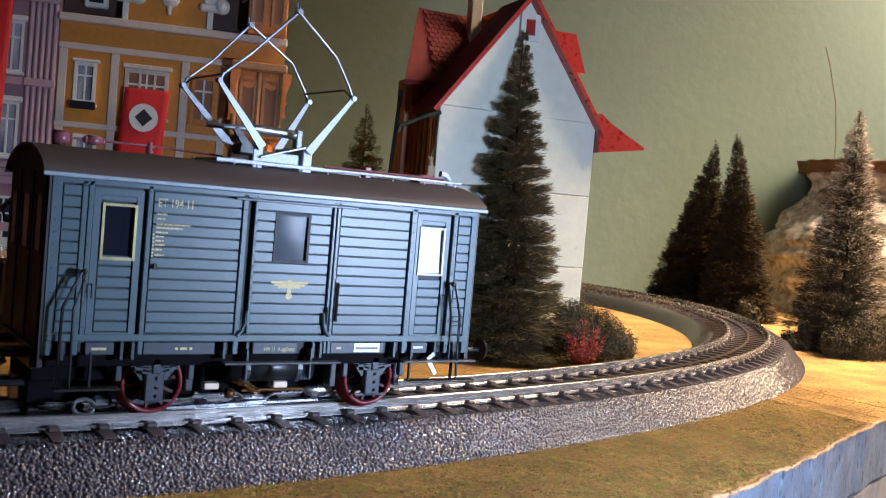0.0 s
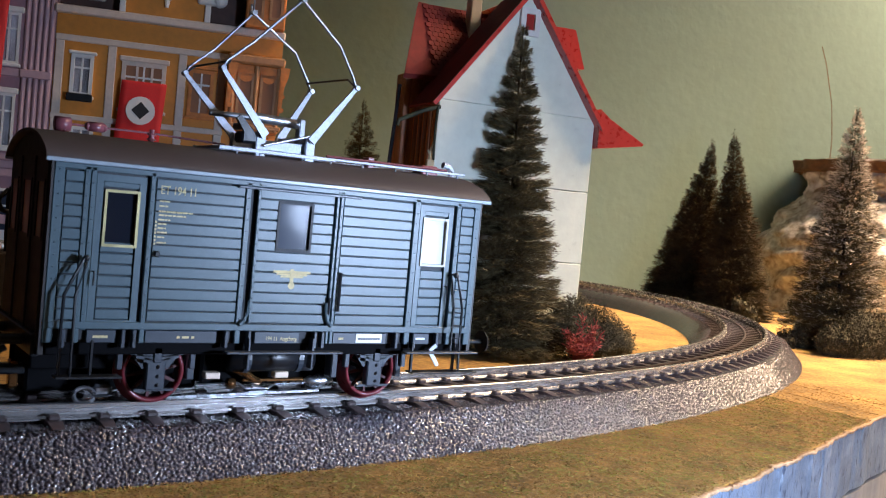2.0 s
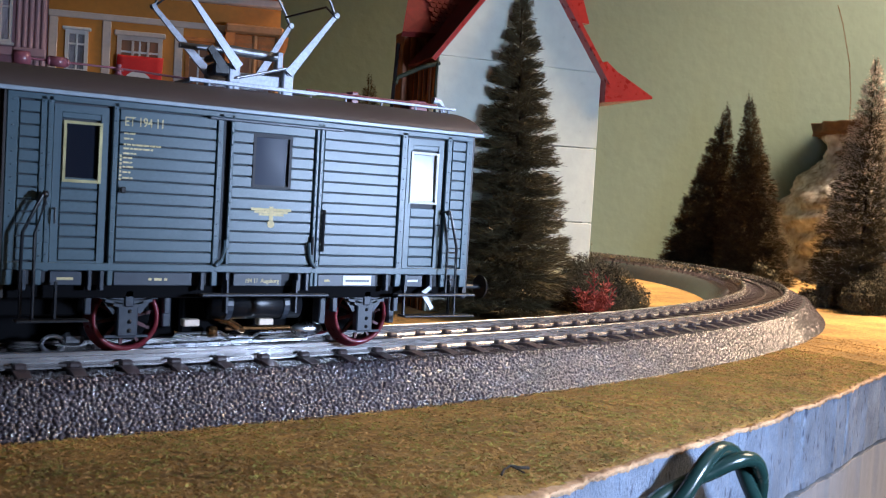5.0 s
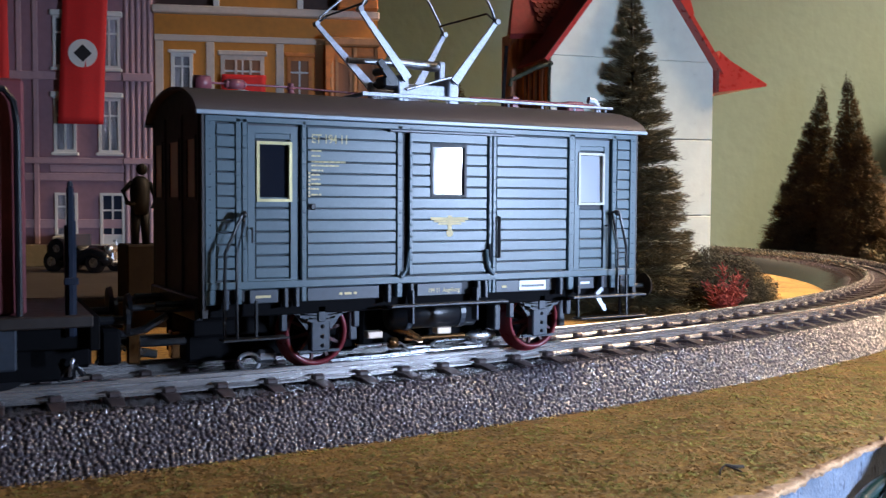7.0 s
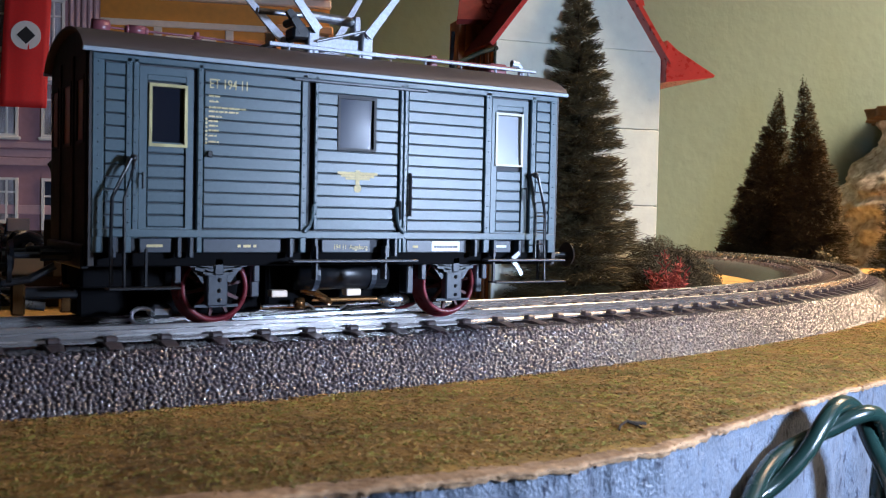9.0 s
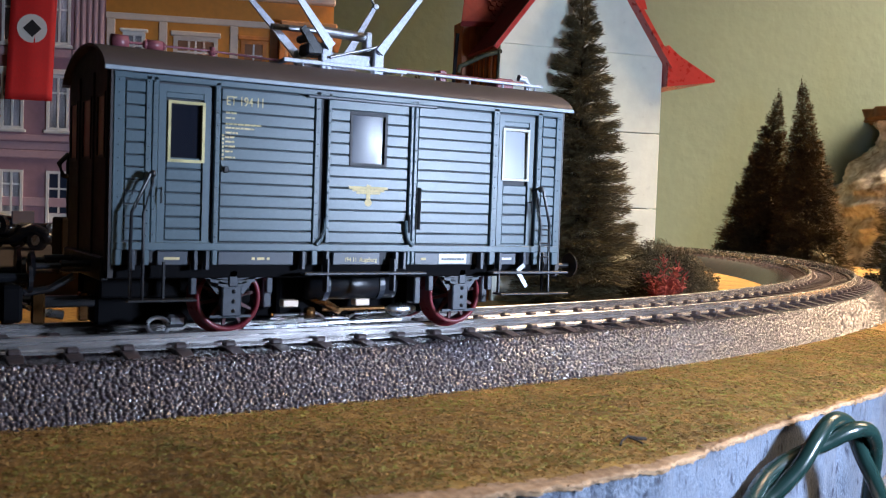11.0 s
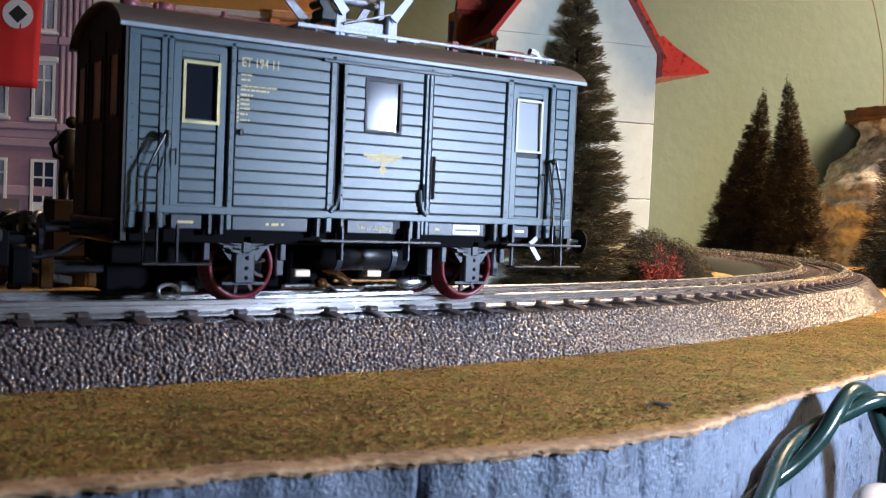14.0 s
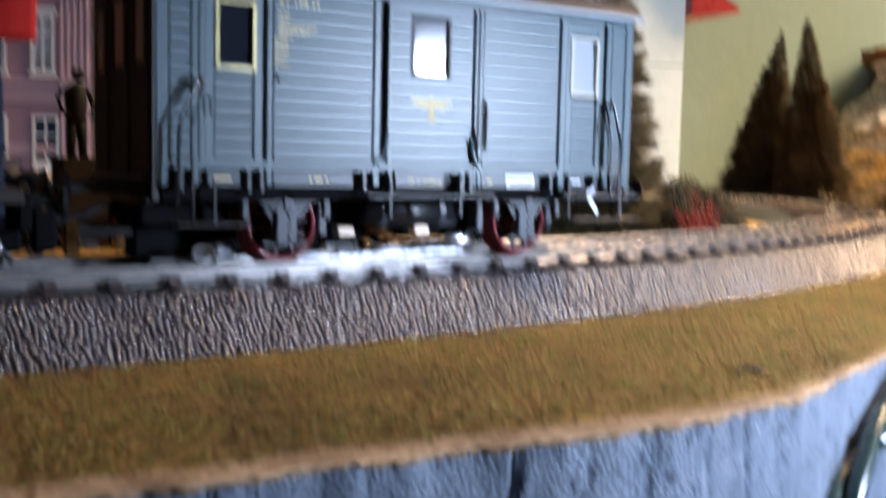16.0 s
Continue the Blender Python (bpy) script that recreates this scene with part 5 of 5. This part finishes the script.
gw = hpart("gable_window", turned(frame_ring(B(), -0.38, 0.38, -0.49, 0.49, 0.20, -0.18, 0.05), Matrix.Translation((3.16, 0, 11.95))), WHITE_TRIM, "white framed attic vent")
hpart("shutter", box(B(), 2.96, 3.36, -0.06, 0.0, 11.65, 12.25), ROOF_RED, parent=gw)


def slab(a, b, v0, v1, t, over=0.0):
    """A roof slab whose section runs from a to b (s, z), t thick."""
    a, b = Vector((a[0], 0, a[1])), Vector((b[0], 0, b[1]))
    d = (b - a).normalized()
    n = Vector((-d.z, 0, d.x))
    if n.z < 0:
        n = -n
    q = [a, b, b + n * t, a + n * t]
    return prism(B(), [(p.x, p.z) for p in q], v0, v1)


hpart("roof_slope", slab((-0.28, 8.57), (3.08, 13.0), -0.42, 2.3, 0.10), ROOF_SHADED, "red tiled roof slope, its shade painted into a darker red")
hpart("roof_slope", slab((6.34, 8.46), (3.08, 13.0), -0.42, 6.2, 0.10), ROOF_RED)
hpart("eave_flare", prism(B(), [(6.30, 9.18), (6.75, 8.85), (8.28, 8.08), (8.22, 8.0), (6.30, 7.72)], -0.35, 5.0), ROOF_RED, "flared red eave")
hpart("barge_board", slab((-0.30, 8.50), (3.08, 12.96), -0.50, -0.39, 0.15), ROOF_RED)
hpart("barge_board", slab((6.38, 8.36), (3.08, 12.96), -0.50, -0.39, 0.15), ROOF_RED)


def tiles(parent, origin, along, down, n, m, w, h, mat=ROOF_RED):
    """Rows of small raised tiles on a roof."""
    bm = B()
    along, down = Vector(along).normalized(), Vector(down).normalized()
    up = along.cross(down).normalized()
    if up.z < 0:
        up = -up
    for j in range(m):
        for i in range(n):
            o = Vector(origin) + along * ((i + 0.5 * (j % 2)) * w) + down * (j * h)
            vs = [bm.verts.new(o + along * (a * w * 0.46) + down * (b * h) + up * z) for a, b, z in ((-1, 0, 0.006), (1, 0, 0.006), (1, 0.85, 0.018), (0, 1.1, 0.022), (-1, 0.85, 0.018))]
            ws = [bm.verts.new(v.co - up * 0.06) for v in vs]
            bm.faces.new(vs)
            for k in range(5):
                bm.faces.new((vs[k], ws[k], ws[(k + 1) % 5], vs[(k + 1) % 5]))
    ob = hpart("tiles", bm, mat, parent=parent)
    ob["kind"] = "stuff"


# timbered side wing with its own tiled roof, and a dormer on the far slope
wing = hpart("side_wing", box(B(), -0.45, 2.2, 2.7, 3.6, 0, 9.9), WOOD_WALL, "brown timber side wing")
for x in np.arange(-0.44, 1.0, 0.27):
    hpart("board", box(B(), x, x + 0.2, 2.62, 2.7, 0.1, 9.9, 0.015), WOOD_WALL, parent=wing)
bm = B()
P = [Vector(p) for p in ((-0.72, 2.1, 9.62), (3.3, 2.1, 9.85), (3.3, 4.3, 12.55), (0.28, 4.2, 12.75), (0.75, 6.4, 10.2), (3.3, 6.4, 10.2))]
lift = Vector((0, -0.12, 0.16))
top = [bm.verts.new(p + lift) for p in P]
low = [bm.verts.new(p) for p in P]
for vs in (top, low):
    for f in ((0, 1, 2, 3), (3, 2, 5, 4), (0, 3, 4)):
        bm.faces.new([vs[k] for k in f])
for a, b in ((0, 1), (1, 2), (2, 5), (5, 4), (4, 0)):
    bm.faces.new((top[a], top[b], low[b], low[a]))
bmesh.ops.recalc_face_normals(bm, faces=bm.faces)
hpart("wing_roof", bm, ROOF_SHADED, parent=wing)
tiles(wing, P[3] + Vector((0.25, -0.2, 0.1)), (1, 0, 0), P[0] + Vector((1, 0, 0)) - P[3], 14, 15, 0.23, 0.235, ROOF_SHADED)
dorm = hpart("dormer", box(B(), 5.0, 7.0, 3.2, 4.6, 10.2, 11.4), HOUSE_WALL)
hpart("dormer_roof", prism(B(), [(4.2, 12.62), (6.65, 12.62), (7.2, 11.1), (4.2, 11.1)], 2.9, 4.9), ROOF_RED, parent=dorm)
tiles(dorm, (6.68, 3.1, 12.55), (0, 1, 0), (0.34, 0, -1.0), 7, 5, 0.24, 0.24)
hpart("chimney", box(B(), 2.15, 2.62, 3.2, 3.7, 11.0, 14.6, 0.04), WHITE_TRIM, "pale chimney")
br = hpart("lamp_bracket", tube(B(), [(0.0, -0.1, 8.5), (-0.6, -0.15, 8.3), (-1.2, -0.2, 8.0), (-1.5, -0.2, 7.85), (-1.55, -0.2, 7.65)], 0.075), DARK_GREEN, "dark green bracket arm")
hpart("lamp_chain", tube(B(), [(-0.12, -0.25, 8.5), (-0.16, -0.25, 7.6), (-0.12, -0.25, 6.6)], 0.04), DARK_GREEN, parent=br)
bm = box(B(), -0.32, -0.06, -0.16, 0.02, 6.2, 6.62, 0.03)
bar(bm, (-0.19, -0.08, 6.6), (-0.17, -0.08, 7.0), 0.09, 0.05)
bar(bm, (-0.17, -0.08, 6.95), (-0.10, -0.08, 7.3), 0.07, 0.03)
bar(bm, (-0.19, -0.08, 6.75), (-0.30, -0.08, 6.95), 0.04, 0.03)
hpart("wall_ornament", bm, PLINTH, "cream moulded ornament on the corner")
hpart("downpipe", bar(B(), (-0.72, 2.4, 9.4), (-0.9, 2.4, 6.2), 0.07), BLACK)


# ---- trees and bushes ----
def bristle_tree(name, at, height, radius, count, mat, label, seed, group="", lean=(0, 0), tiers=15, bare=0.02, frost=0.0, wall=None, loose=1.0, thick=1.0):
    """A bottle-brush conifer: a twisted wire trunk with rings of fine drooping bristles."""
    rng = random.Random(seed)
    th = thing(name, at, label, "tree", group)
    o = Vector(at)
    tip = o + Vector((lean[0], lean[1], height))
    part("trunk", tube(B(), [o + (tip - o) * q + Vector((0.03 * math.sin(9 * q + seed), 0.03 * math.cos(7 * q), 0)) for q in np.linspace(0, 1, 14)], lambda q: radius * 0.03 * (1 - q) + 0.02), BARK, th)
    verts, faces = [], []
    tips = []
    step = 1.0 / tiers
    boughs = []
    for k in range(tiers):
        n = max(5, int(13 * (1 - 0.6 * k / tiers)))
        for m in range(n):
            q = (k + 0.5 + 0.5 * loose * rng.uniform(-1, 1)) * step
            boughs.append((q, 2 * math.pi * (m + 0.4 * k + 0.3 * rng.uniform(-1, 1)) / n, rng.uniform(0.84, 1.08), rng.uniform(-0.16, 0.10)))
    weight = [0.10 + 0.9 * (1 - b[0]) for b in boughs]
    for q0, a0, size, rise in rng.choices(boughs, weight, k=count):
        q = min(0.995, max(bare, q0))
        c = o + (tip - o) * q
        ln = radius * ((1 - q) ** 0.92) * size + 0.10
        d = Vector((math.cos(a0), math.sin(a0), rise + 0.25 * q))
        f = rng.random() ** 0.75
        side = Vector((-d.y, d.x, 0))
        p0 = c + d * (ln * 0.86 * f) + Vector((0, 0, rng.gauss(0, 0.30) * loose * step * height)) + side * (rng.gauss(0, 0.16) * ln * f)
        go = d + side * rng.gauss(0, 0.55) + Vector((0, 0, rng.gauss(0.05, 0.26)))
        p1 = p0 + go.normalized() * min(ln * 0.22 + 0.06, thick * (rng.uniform(0.13, 0.26) + 0.025 * radius))
        if p1.z < 0.03 or (wall and p1.y > wall[1] + wall[2] * (p1.x - wall[0])):
            continue
        mid = (p0 + p1) / 2
        w = go.cross(Vector((rng.uniform(-1, 1), rng.uniform(-1, 1), 1))).normalized() * (thick * (0.007 + 0.0026 * radius))
        b = len(verts)
        verts += [tuple((v - o) * CM) for v in (p0 - w * 0.7, p0 + w * 0.7, mid + w, mid - w, p1)]
        faces += [(b, b + 1, b + 2, b + 3), (b + 3, b + 2, b + 4)]
        tips += [int(f > 0.5 and rng.random() < frost * (0.12 + 1.9 * q * q))] * 2
    me = bpy.data.meshes.new("crown")
    me.from_pydata(verts, [], faces)
    me.materials.append(mat)
    if frost:
        me.materials.append(FROST)
        me.polygons.foreach_set("material_index", tips)
    ob = new("crown", me)
    ob.parent = th
    return th


CONIFERS = "bottle-brush conifers of the layout"
bristle_tree("conifer", (17.20, 11.75, 0), 11.68, 2.55, 110000, NEEDLE, "tall dark green bottle-brush conifer before the grey house", 3, CONIFERS, (0.45, 0.85), 29, loose=0.65, wall=(14.86, 13.38, -0.218))
bristle_tree("conifer", (44.74, 28.93, 0), 10.8, 2.72, 64000, NEEDLE_DARK, "dark conifer standing beyond the far curve", 11, CONIFERS, (0.96, -0.73), 40, loose=2.2, thick=1.6)
bristle_tree("conifer", (44.8, 24.56, 0), 11.1, 2.58, 60000, NEEDLE_DARK, "slim dark conifer standing beyond the far curve", 23, CONIFERS, (-0.9, 0.44), 40, loose=2.2, thick=1.6)
bristle_tree("conifer", (38.4, 13.0, 0), 11.55, 3.0, 70000, NEEDLE_PALE, "frosted conifer lit by the warm lamp before the hill", 37, CONIFERS, (0, 0), 30, frost=0.5, loose=0.9)
bristle_tree("conifer", (25.3, 38.0, 0), 11.0, 3.4, 44000, NEEDLE_DARK, "dark conifer between the town and the grey house", 41, CONIFERS, (0, 0), 24)
bristle_tree("conifer", (23.5, 15.5, 0), 3.0, 1.2, 5000, NEEDLE, "low dark conifer behind the grey house", 53, CONIFERS, (0, 0), 10)


def bush(name, at, blobs, count, mat, label, seed, leaf=0.12, thin=0.6):
    """A lichen bush: many small crumpled leaves over several rounded clumps, on short stems."""
    rng = random.Random(seed)
    th = thing(name, at, label, "bush")
    o = Vector(at)
    for x, y, z, r in blobs:
        part("stem", tube(B(), [o, o + Vector((x * 0.5, y * 0.5, z * 0.5)), o + Vector((x, y, z))], 0.05), BARK, th)
    verts, faces = [], []
    for i in range(count):
        x, y, z, r = blobs[rng.randrange(len(blobs))]
        d = Vector((rng.gauss(0, 1), rng.gauss(0, 1), rng.gauss(0, 1))).normalized()
        c = Vector((x, y, z)) + d * r * (rng.random() ** 0.35) * (1 + 0.25 * noise.noise(Vector((3 * d.x + seed, 3 * d.y, 3 * d.z))))
        if c.z < 0.02:
            continue
        u = Vector((rng.gauss(0, 1), rng.gauss(0, 1), rng.gauss(0, 1))).normalized()
        w = u.cross(d).normalized() if abs(u.dot(d)) < 0.98 else Vector((1, 0, 0))
        k = leaf * rng.uniform(0.5, 1.2)
        b = len(verts)
        verts += [tuple(v * CM) for v in (c - u * k, c + w * k * thin, c + u * k, c - w * k * thin + d * k * 0.3)]
        faces += [(b, b + 1, b + 2), (b, b + 2, b + 3)]
    me = bpy.data.meshes.new("foliage")
    me.from_pydata(verts, [], faces)
    me.materials.append(mat)
    ob = new("foliage", me)
    ob.parent = th
    return th


bush("bush", (20.1, 9.9, 0), [(-1.0, 0.3, 0.9, 1.0), (-0.6, 0.6, 1.5, 0.85), (0.2, 0.2, 1.1, 0.9), (0.9, 0, 0.7, 0.75), (-0.2, 0, 0.6, 0.9)], 56000, LEAF, "rounded grey-green lichen bush beside the track", 5, 0.034)
rng = random.Random(7)
red = thing("bush", (18.2, 8.5, 0), "small spiky crimson bush beside the track", "bush")
verts, faces = [], []
for k in range(15):
    a, lean = 2.4 * k + rng.uniform(-0.4, 0.4), rng.uniform(0.15, 0.85)
    way = Vector((math.cos(a) * lean, math.sin(a) * lean, 1)).normalized()
    long = rng.uniform(0.75, 1.75) * (1.1 - 0.3 * lean)
    for m in range(110):
        h = rng.random() ** 0.7
        p0 = way * (long * h) + Vector((0, 0, 0.08)) + Vector((rng.gauss(0, 0.05), rng.gauss(0, 0.05), rng.gauss(0, 0.05)))
        d = (way * 0.5 + Vector((rng.gauss(0, 0.7), rng.gauss(0, 0.7), rng.gauss(0, 0.5)))).normalized()
        p1 = p0 + d * rng.uniform(0.08, 0.26)
        w = d.cross(Vector((rng.gauss(0, 1), rng.gauss(0, 1), rng.gauss(0, 1)))).normalized() * 0.024
        b = len(verts)
        verts += [tuple(Vector((v.x, v.y, max(0.03, v.z))) * CM) for v in (p0, (p0 + p1) / 2 + w, p1, (p0 + p1) / 2 - w)]
        faces.append((b, b + 1, b + 2, b + 3))
me = bpy.data.meshes.new("foliage")
me.from_pydata(verts, [], faces)
me.materials.append(LEAF_RED)
new("foliage", me).parent = red
part("stem", tube(B(), [(18.2, 8.5, 0), (18.22, 8.5, 0.4), (18.18, 8.5, 0.8)], 0.05), BARK, red)
bush("bush", (36.5, 10.6, 0), [(0, 0, 0.8, 1.1), (1.4, -0.2, 0.9, 1.2), (-1.0, 0.4, 0.6, 0.8), (2.6, 0, 0.8, 1.0), (0.6, 0.3, 1.3, 0.8)], 26000, LEAF, "low grey-green bush under the frosted conifer", 9, 0.055)
bush("bush", (36.2, 13.2, 0), [(0, 0, 0.4, 0.6), (-0.9, 0.2, 0.3, 0.5), (0.4, -0.2, 0.7, 0.5)], 4500, LEAF, "ragged bush at the foot of the hill", 13, 0.07)
bush("bush", (42.5, 15.2, 0), [(0, 0, 1.5, 1.3), (0.6, 0.4, 2.6, 1.0), (-0.9, 0, 0.9, 1.0)], 4500, LEAF, "grey bush beside the hill", 17, 0.12)
bush("bush", (43.4, 22.2, 0), [(0, 0, 0.5, 0.6), (-0.4, 0.3, 0.9, 0.5)], 1500, LEAF, "tiny dark bush beyond the far curve", 19, 0.12)
pm = thing("marker_post", (37.1, 14.2, 0), "small pale trackside marker post", "post")
part("stem", box(B(), 37.02, 37.18, 14.12, 14.28, 0, 1.0, 0.02), WOOD_WALL, pm)
part("board", box(B(), 36.8, 37.4, 14.08, 14.14, 0.75, 1.25, 0.03), PLINTH, pm)

# ---- the hill with its overhanging ledge ----
hill = thing("hill", (68, 28, 0), "ochre rock hill with layered stone and an overhanging brown ledge", "hill")
nz, na = 70, 150
g = np.zeros((nz, na, 3))
for i in range(nz):
    z = 11.4 * i / (nz - 1)
    base = np.interp(z, [0, 1.0, 1.6, 5.2, 6.6, 7.75, 9.4, 11.4], [13.0, 12.3, 12.1, 12.1, 11.0, 9.6, 8.3, 8.6])
    for j in range(na):
        a = 2 * math.pi * j / (na - 1)
        d = Vector((math.cos(a) * 3, math.sin(a) * 3, z * 0.5))
        strata = 0.30 * math.sin(z * 1.9 + 3 * noise.noise(d)) + 0.10 * math.sin(z * 7.1 + 5 * noise.noise(d * 2))
        r = base + 0.55 * noise.noise(d * 0.9) + 0.55 * noise.noise(d * 2.6) + strata + 0.22 * noise.noise(Vector((a * 22, z * 3, 1)))
        g[i, j] = (68.0 + r * math.cos(a), 28 + 0.8 * r * math.sin(a), z)
part("rock", from_grid(g), ROCK, hill, "layered ochre rock", True)
g = np.zeros((12, na, 3))
for i in range(12):
    q = i / 11
    for j in range(na):
        a = 2 * math.pi * j / (na - 1)
        r = (9.9 + 0.5 * math.sin(5 * a) + 0.5 * noise.noise(Vector((a * 6, q, 8)))) * (1 if 2 <= i <= 9 else (0.75 if i in (1, 10) else 0.0))
        g[i, j] = (68.0 + r * math.cos(a), 28 + 0.8 * r * math.sin(a), 10.45 + np.interp(i, [0, 2, 9, 11], [0, 0, 0.75, 0.95]) + 0.12 * noise.noise(Vector((a * 9, i, 2))))
part("ledge", from_grid(g), LEDGE, hill, "brown overhanging ledge", True)
part("twig", tube(B(), [(60.5, 30, 11.0), (60.45, 30, 13), (60.0, 30, 15.5), (58.9, 30, 18.2), (58.2, 30, 19.4)], 0.03), LEDGE, hill, "thin upright wire")

# ---- cables over the edge ----
def twist(name, pts, r, gap, turns, mat, label):
    """Two strands wound round each other along a line."""
    th = thing(name, pts[0], label, "cable")
    pts = [Vector(p) for p in pts]
    n = 90
    line = []
    for i in range(n):
        f = i / (n - 1) * (len(pts) - 1)
        k = min(int(f), len(pts) - 2)
        t = f - k
        a, b, c, d = pts[max(k - 1, 0)], pts[k], pts[k + 1], pts[min(k + 2, len(pts) - 1)]
        line.append(0.5 * ((2 * b) + (c - a) * t + (2 * a - 5 * b + 4 * c - d) * t * t + (3 * b - a - 3 * c + d) * t ** 3))
    for side in (0, math.pi):
        out = []
        for i, p in enumerate(line):
            d = (line[min(i + 1, n - 1)] - line[max(i - 1, 0)]).normalized()
            u = d.cross(Vector((0.2, 1, 0.1))).normalized()
            w = u.cross(d)
            ph = turns * 2 * math.pi * i / n + side
            out.append(p + gap * (math.cos(ph) * u + math.sin(ph) * w))
        part("strand", tube(B(), out, r, 12), mat, th, smooth=True)


twist("cable", [(5.85, -5.60, -2.05), (6.35, -5.30, -1.47), (7.0, -5.10, -1.08), (7.62, -5.00, -0.77), (8.2, -5.0, -0.44), (8.68, -5.03, -0.15), (9.15, -5.05, 0.03), (9.60, -5.05, -0.07), (9.93, -5.0, -0.50), (10.16, -4.96, -1.05), (10.28, -4.95, -1.75), (10.30, -5.0, -2.6)], 0.128, 0.124, 2.1, CABLE, "twisted glossy dark green two-core cable over the edge")


bm = bmesh.new()
bmesh.ops.create_uvsphere(bm, u_segments=24, v_segments=14, radius=0.36, matrix=Matrix.Translation((9.75, -5.05, -1.72)) @ Matrix.Diagonal((1.4, 1, 0.9, 1)))
bar(bm, (10.1, -5.05, -1.75), (10.9, -4.9, -2.1), 0.2, n=14)
solo("plug", bm, BULB, "small white rounded plastic plug", "plug", smooth=True)

# ---- loose scatter on the grass ----
rng = np.random.RandomState(8)


def scatter(name, n, x0, x1, size, mat, label, low=0.02, band=(0.05, 1.0), clump=0.0):
    """Tiny crumbs on the mat between the edge and the ballast."""
    x = rng.uniform(x0, x1, n)
    y0 = np.array([edge_y(v) for v in x])
    y1 = np.interp(x, TX[TX.argsort()], (TY - 2.2 / np.maximum(0.5, np.cos(TH)))[TX.argsort()])
    f = rng.uniform(band[0], band[1], n) if band else rng.rand(n)
    y = y0 + (y1 - y0) * f
    verts, faces = [], []
    for a, b in zip(x, y):
        if clump and 0.6 * noise.noise(Vector((a * 1.3, b * 1.9, size * 90))) + 0.8 * noise.noise(Vector((a * 3.1, b * 4, 2))) < clump * rng.uniform(-1, 1) + 0.05:
            continue
        k = size * rng.uniform(0.4, 1.3)
        bare = np.interp(a, [-6, 3, 7, 12], [0.75, 0.62, 0.34, 0.2])
        if b - edge_y(a) < bare * rng.uniform(0.1, 1.0) ** 0.7:
            continue
        o = np.array((a, b, low))
        q = rng.normal(size=(3, 3)) * k * 0.8
        q[:, 2] = abs(q[:, 2]) * 0.3
        m = len(verts)
        verts += [tuple((o + v) * CM) for v in (*q, (0, 0, k * 0.55))]
        faces += [(m, m + 1, m + 3), (m + 1, m + 2, m + 3), (m + 2, m, m + 3)]
    me = bpy.data.meshes.new(name)
    me.from_pydata(verts, [], faces)
    me.materials.append(mat)
    tagged(new(name, me), label, "grass", kind="stuff")


CRUMB_A = material("crumb_olive", (0.215, 0.182, 0.032), 0.95, spread=0.42, grain=3, coarse=0.6, bump=0)
CRUMB_B = material("crumb_brown", (0.26, 0.138, 0.036), 0.95, spread=0.42, grain=3, coarse=0.6, bump=0)
CRUMB_C = material("crumb_straw", (0.30, 0.22, 0.08), 0.9, spread=0.4, grain=3, coarse=0.6, bump=0)
scatter("grass_crumbs", 80000, -7, 22, 0.034, CRUMB_A, "olive scatter crumbs on the grass mat", band=(0.02, 0.97), clump=0.35)
scatter("grass_crumbs", 70000, -7, 26, 0.033, CRUMB_B, "brown scatter crumbs on the grass mat", band=(0.02, 1.0))
scatter("grass_crumbs", 10000, -7, 30, 0.018, CRUMB_C, "straw-coloured scatter crumbs on the grass mat")
bm = tube(B(), [(5.02, -4.66, 0.03), (5.14, -4.56, 0.07), (5.30, -4.50, 0.10), (5.42, -4.54, 0.07), (5.60, -4.53, 0.04)], lambda q: 0.022 + 0.008 * math.sin(21 * q))
tube(bm, [(5.30, -4.50, 0.09), (5.38, -4.62, 0.05), (5.40, -4.70, 0.03)], 0.014)
solo("twig", bm, BARK, "tiny dark twig lying on the grass", "twig")
